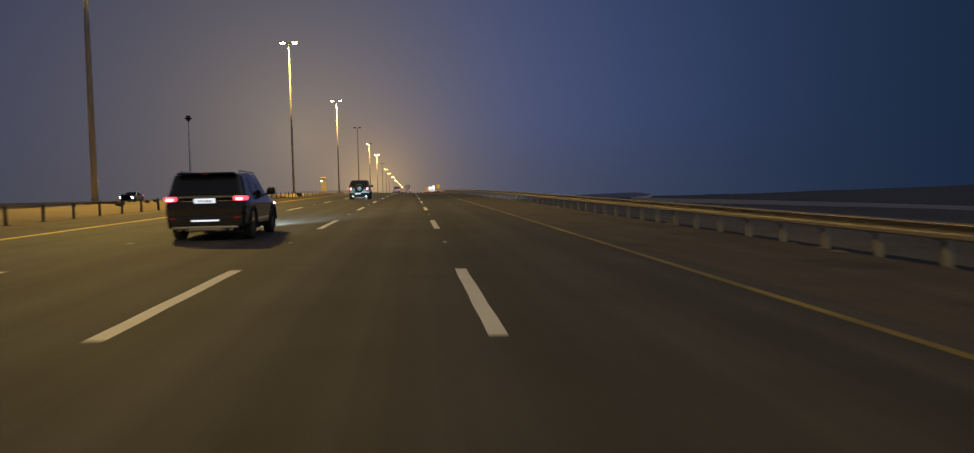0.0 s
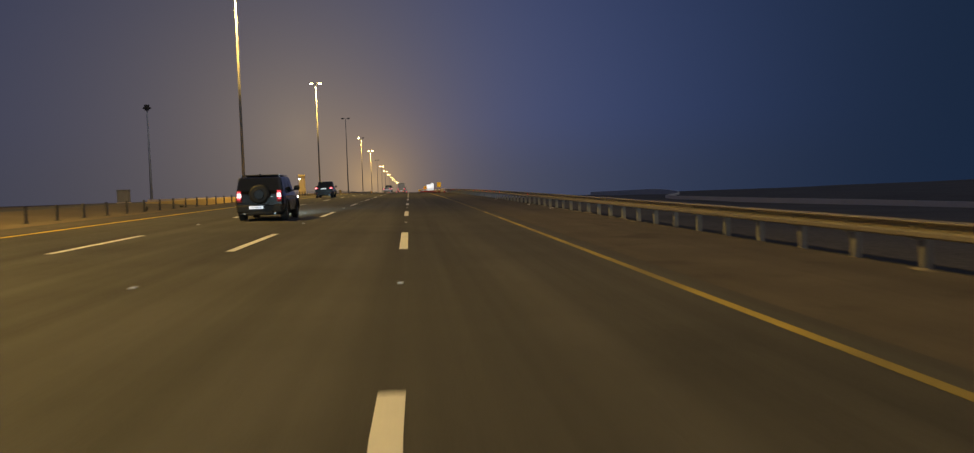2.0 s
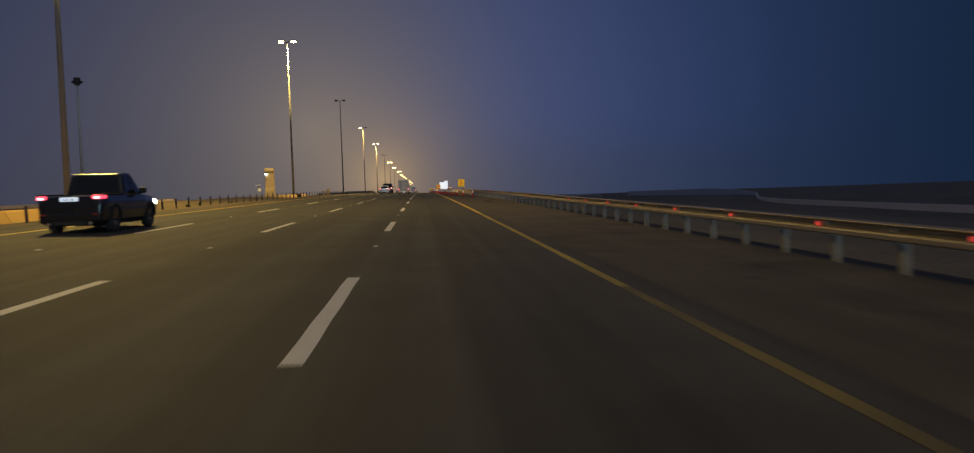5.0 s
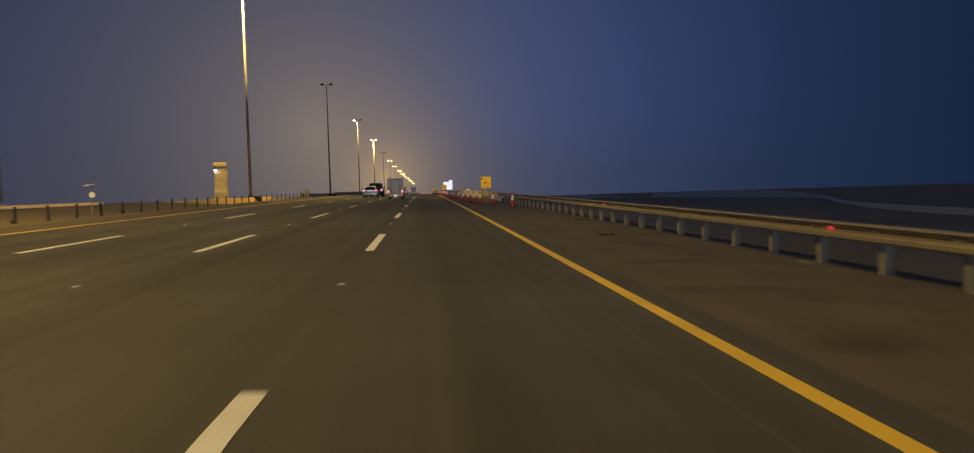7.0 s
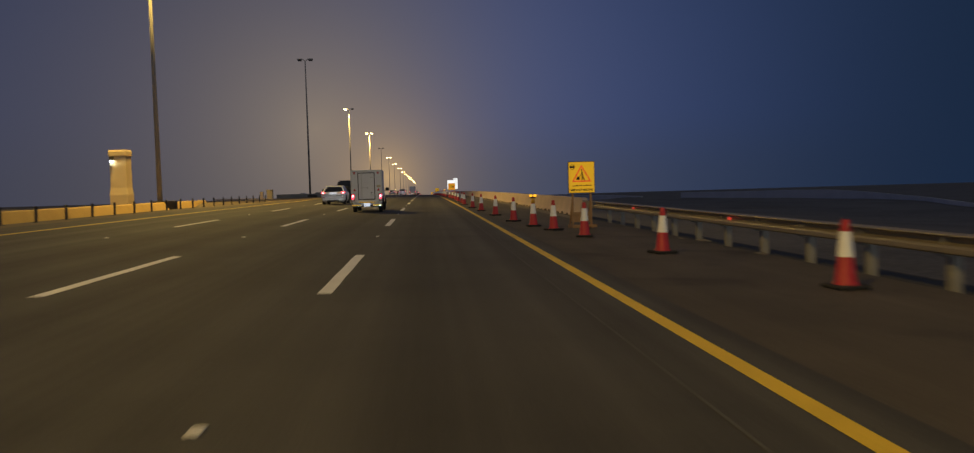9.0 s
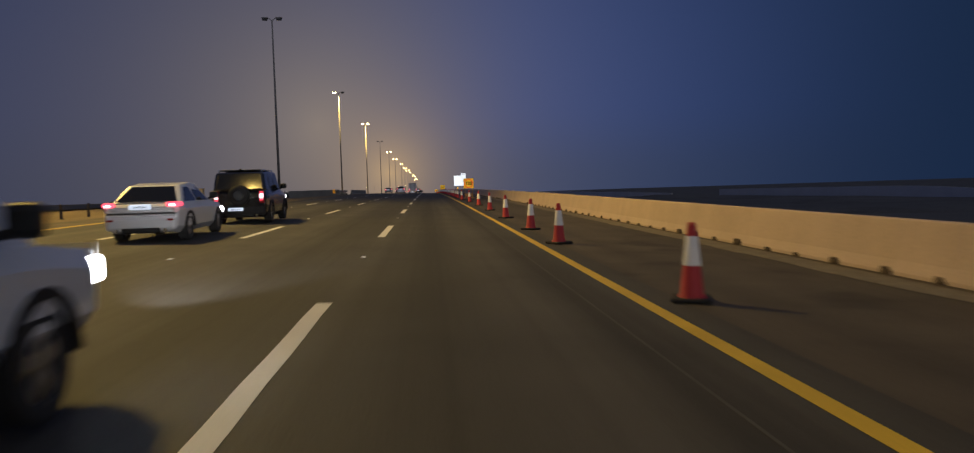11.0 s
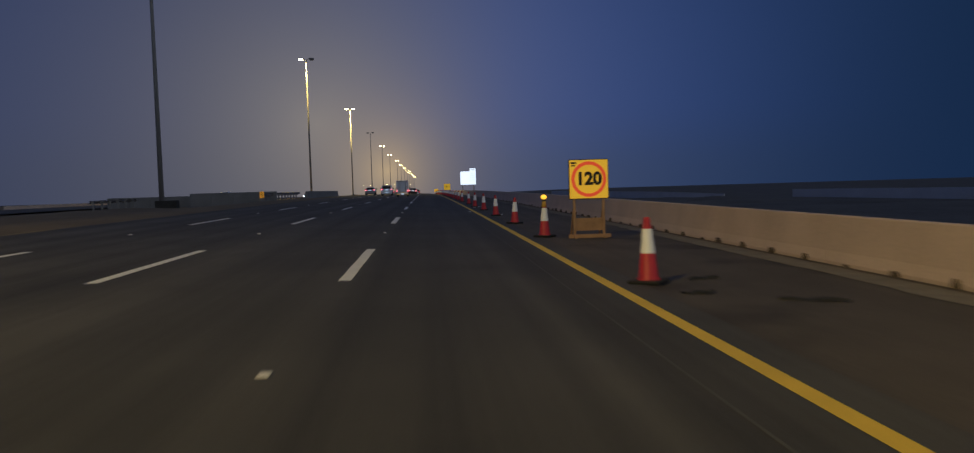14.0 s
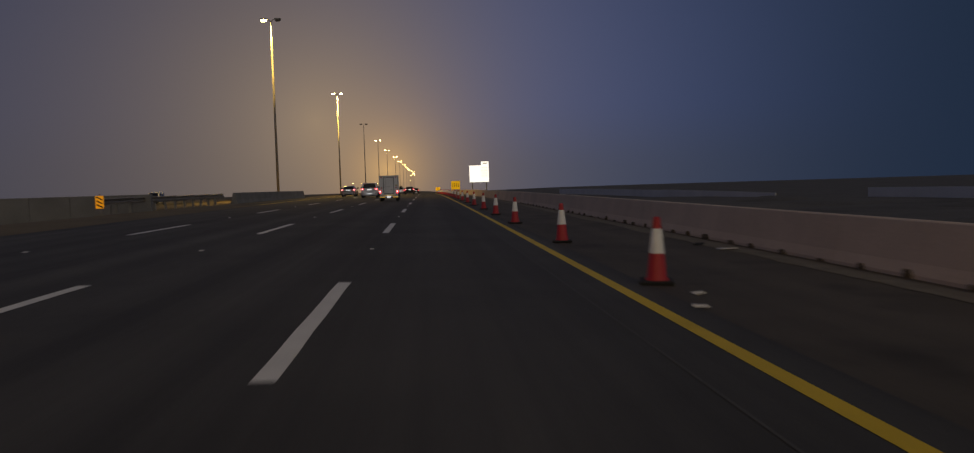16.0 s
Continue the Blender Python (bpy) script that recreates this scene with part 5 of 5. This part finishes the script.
def box_truck(m):
    """A small pickup with an insulated box body; tail at y = 0."""
    e = thing("box_truck", m, "white refrigerated box pickup with a single rear door", "truck", "vehicles on the motorway")
    w, L = 0.88, 5.25
    # cab and bonnet
    def low(y, wid, top, bottom=0.42, tuck=0.94):
        return (y, [(wid * 0.84, bottom), (wid * 0.98, bottom + 0.14), (wid, bottom + 0.36), (wid, top - 0.14), (wid * tuck, top)])

    part("body", round_edges(loft([low(0.06, w * 0.97, 1.08), low(0.3, w, 1.10), low(2.35, w, 1.10), low(3.75, w, 1.10), low(4.15, w, 1.08), low(4.95, w * 0.95, 1.00), low(L, w * 0.80, 0.80, 0.5)]), 0.03), WHITE_CAR, e)
    bmv = loft([(2.42, [(w * 0.93, 1.07), (w * 0.93, 1.12), (w * 0.80, 1.70), (w * 0.70, 1.74)]), (3.05, [(w * 0.94, 1.07), (w * 0.94, 1.12), (w * 0.80, 1.74), (w * 0.70, 1.78)]), (3.45, [(w * 0.94, 1.07), (w * 0.93, 1.12), (w * 0.78, 1.70), (w * 0.68, 1.74)]), (4.12, [(w * 0.93, 1.06), (w * 0.92, 1.08), (w * 0.90, 1.10), (w * 0.80, 1.12)])])
    part("cab", round_edges(bmv, 0.03), WHITE_CAR, e)
    for s in (1, -1):
        q = [(s * w * 0.945, 2.62, 1.16), (s * w * 0.945, 3.62, 1.16), (s * w * 0.80, 3.42, 1.66), (s * w * 0.82, 2.62, 1.66)]
        part("side_window", panel(q if s > 0 else [q[1], q[0], q[3], q[2]], 0.05, 0.014), CAR_GLASS, e)
        mir = box(bmesh.new(), (0.22, 0.14, 0.20), (s * (w + 0.14), 3.60, 1.26), bevel=0.05)
        tube(mir, (s * w * 0.9, 3.6, 1.16), (s * (w + 0.08), 3.6, 1.20), 0.03, 0.03, 8)
        part("mirror", mir, TRIM_BLACK, e)
        for y in (0.98, 4.05):
            wheel(e, s * (w - 0.12), y, 0.37, 0.22)
            arch = turned([(-0.04, 0.40), (-0.04, 0.47), (0.04, 0.47), (0.04, 0.40)], 20)
            bmesh.ops.delete(arch, geom=[v for v in arch.verts if v.co.z < -0.06], context="VERTS")
            part("wheel_arch", shift(arch, s * (w - 0.012), y, 0.37), TRIM_BLACK, e)
        lamp = part("tail_lamp", box(bmesh.new(), (0.17, 0.14, 0.40), (s * (w - 0.08), 0.02, 0.84), bevel=0.025), TAIL_DULL, e)
        part("lamp_core", box(bmesh.new(), (0.09, 0.03, 0.11), (s * (w - 0.08), -0.066, 0.92), bevel=0.02), TAIL_CORE, lamp, "glowing pink-white brake lamp")
        part("lamp_band", box(bmesh.new(), (0.15, 0.02, 0.26), (s * (w - 0.08), -0.052, 0.88), bevel=0.01), TAIL_LIT, lamp, "glowing red lamp surround")
        bmp = box(bmesh.new(), (0.58, 0.20, 0.17), (s * 0.58, 0.0, 0.40), bevel=0.04)
        bumper = part("bumper_end", bmp, CHROME, e, "chrome bumper corner")
        part("hazard_tape", box(bmesh.new(), (0.46, 0.006, 0.075), (s * 0.60, -0.104, 0.41)), HAZARD_YELLOW, bumper, "yellow and black hazard tape")
        arrows = bmesh.new()
        for i in range(5):
            for k in (-1, 1):
                box(arrows, (0.045, 0.003, 0.016), (s * 0.60 - 0.17 + 0.085 * i, -0.109, 0.41 + 0.015 * k), turn=Matrix.Rotation(0.75 * k, 4, "Y"))
        tagged(part("arrow_marks", arrows, TRIM_BLACK, bumper, "black arrow marks on the tape"), kind="stuff")
        part("reversing_lens", box(bmesh.new(), (0.11, 0.03, 0.07), (s * (w - 0.08), -0.045, 0.70), bevel=0.012), CONE_WHITE, lamp, "clear reversing lens")
        part("mudflap", box(bmesh.new(), (0.24, 0.02, 0.36), (s * (w - 0.14), 0.56, 0.33), bevel=0.005), RUBBER, e)
        part("headlamp", box(bmesh.new(), (0.36, 0.2, 0.2), (s * (w * 0.72), L - 0.22, 0.84), bevel=0.04), HEAD_LIT, e, "glowing white headlamp")
        part("side_stripe", box(bmesh.new(), (0.006, 1.6, 0.05), (s * (w + 0.004), 1.4, 0.92)), material("blue_stripe", (0.03, 0.04, 0.12), 0.4, vary=0.1, bump=0.0), e)
    part("step", box(bmesh.new(), (0.66, 0.16, 0.10), (0, 0.04, 0.37), bevel=0.03), TRIM_BLACK, e)
    pl = part("number_plate", box(bmesh.new(), (0.34, 0.015, 0.17), (0.0, -0.05, 0.42), bevel=0.004), PLATE_LIT, e, "lit white number plate")
    bm = bmesh.new()
    for i in range(5):
        box(bm, (0.022, 0.004, 0.08), (-0.10 + 0.05 * i, -0.060, 0.40))
    part("plate_bars", bm, TRIM_BLACK, pl)
    # box body
    bw, y0, y1, z0, z1 = 0.89, -0.02, 2.38, 0.54, 2.36
    body = box(bmesh.new(), (bw * 2, y1 - y0, z1 - 1.06), (0, (y0 + y1) / 2, (1.06 + z1) / 2), bevel=0.015)
    box(body, (1.40, y1 - y0, 0.56), (0, (y0 + y1) / 2, z0 + 0.27), bevel=0.012)
    part("box", body, BOX_WHITE, e, "white insulated box body")
    edge = bmesh.new()
    for s in (1, -1):
        box(edge, (0.06, 0.05, z1 - 1.05), (s * (bw - 0.02), y0, (1.06 + z1) / 2), bevel=0.008)
        box(edge, (0.05, 0.05, 0.50), (s * 0.685, y0, z0 + 0.26), bevel=0.008)
    box(edge, (bw * 2, 0.05, 0.06), (0, y0, z1 - 0.02), bevel=0.008)
    box(edge, (1.36, 0.05, 0.06), (0, y0, z0 + 0.02), bevel=0.008)
    part("corner_trim", edge, ALU, e, "bright aluminium edge trim")
    dx0, dx1, dz0, dz1 = -0.47, 0.47, 0.73, 2.21
    seal = bmesh.new()
    for x in (dx0, dx1):
        box(seal, (0.045, 0.03, dz1 - dz0 + 0.045), (x, y0 - 0.012, (dz0 + dz1) / 2), bevel=0.008)
    for z in (dz0, dz1):
        box(seal, (dx1 - dx0, 0.028, 0.045), (0, y0 - 0.012, z), bevel=0.008)
    door = part("rear_door", box(bmesh.new(), (dx1 - dx0 - 0.05, 0.04, dz1 - dz0 - 0.05), (0, y0 - 0.012, (dz0 + dz1) / 2), bevel=0.012), BOX_WHITE, e, "white insulated rear door")
    part("door_seal", seal, RUBBER, door, "black rubber door seal")
    bar = tube(bmesh.new(), (-0.27, y0 - 0.06, dz0 - 0.03), (-0.27, y0 - 0.06, dz1 + 0.03), 0.016, 0.016, 10)
    for z in (dz0 + 0.02, 1.38, dz1 - 0.02):
        box(bar, (0.06, 0.06, 0.09), (-0.27, y0 - 0.045, z), bevel=0.01)
    part("lock_bar", bar, ALU, door, "steel vertical lock bar")
    hnd = tube(bmesh.new(), (-0.25, y0 - 0.065, 1.38), (0.05, y0 - 0.07, 1.39), 0.016, 0.013, 8)
    box(hnd, (0.07, 0.05, 0.12), (0.07, y0 - 0.05, 1.38), bevel=0.012)
    part("handle", hnd, ALU, door, "steel lock handle")
    for z in (1.96, 0.97):
        hg = box(bmesh.new(), (0.28, 0.03, 0.045), (0.38, y0 - 0.05, z), bevel=0.01)
        box(hg, (0.06, 0.05, 0.10), (0.44, y0 - 0.035, z), bevel=0.012)
        part("hinge", hg, ALU, door)
    part("latch_box", box(bmesh.new(), (0.08, 0.02, 0.05), (0.29, y0 - 0.04, 1.10), bevel=0.005), TRIM_BLACK, door)
    for s in (1, -1):
        for z, flip in ((2.19, -1), (1.28, 1)):
            a = 0.085
            part("warning_triangle", plate([(s * 0.68 - a, z - flip * 0.075), (s * 0.68 + a, z - flip * 0.075), (s * 0.68, z + flip * 0.075)], y0 - 0.006), RED_MARK, e, "red triangular reflector")
    part("notice", box(bmesh.new(), (0.22, 0.005, 0.13), (0.70, y0 - 0.004, 1.46)), FADED_NOTICE, e, "faded yellow notice patch")
    tape = part("rear_tape", box(bmesh.new(), (0.92, 0.006, 0.05), (0.03, y0 - 0.030, 0.57)), HAZARD_YELLOW, e, "yellow and black chevron tape")
    bm = bmesh.new()
    for i in range(9):
        box(bm, (0.035, 0.004, 0.035), (-0.37 + 0.1 * i, y0 - 0.034, 0.57), turn=Matrix.Rotation(0.78, 4, "Y"))
    part("chevrons", bm, TRIM_BLACK, tape)
    return e


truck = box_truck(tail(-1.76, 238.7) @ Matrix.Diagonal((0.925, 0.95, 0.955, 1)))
# added duplicate of the one truck, farther along its way
tagged(copy_thing(truck, tail(-2.0, 415.0)), "repeat of the same white box pickup, added far ahead with its tail lamps lit")


def headlamp_beam(x, y, color, watts, turn=0.0):
    """The dipped headlamps of a standing vehicle, shining on along its lane."""
    data = bpy.data.lights.new("headlamp_light", "SPOT")
    data.energy, data.color, data.shadow_soft_size = watts, color, 0.12
    data.spot_size, data.spot_blend = radians(46), 0.9
    ob = new("headlamp_light", data)
    ob.matrix_world = on_road(x, y, 0.80) @ pose(0, 0, 0, 87, 0, turn)


headlamp_beam(-5.78, 20.3 + 4.95, (0.65, 0.95, 1.0), 9000.0)
headlamp_beam(-5.56, 75.8 + 4.75, (0.55, 0.92, 1.0), 5500.0)
headlamp_beam(-39.0, 465.2, (1.0, 0.8, 0.55), 9000.0, 180.0)
headlamp_beam(-1.83, 240.2 + 5.35, (1.0, 0.9, 0.75), 1200.0)
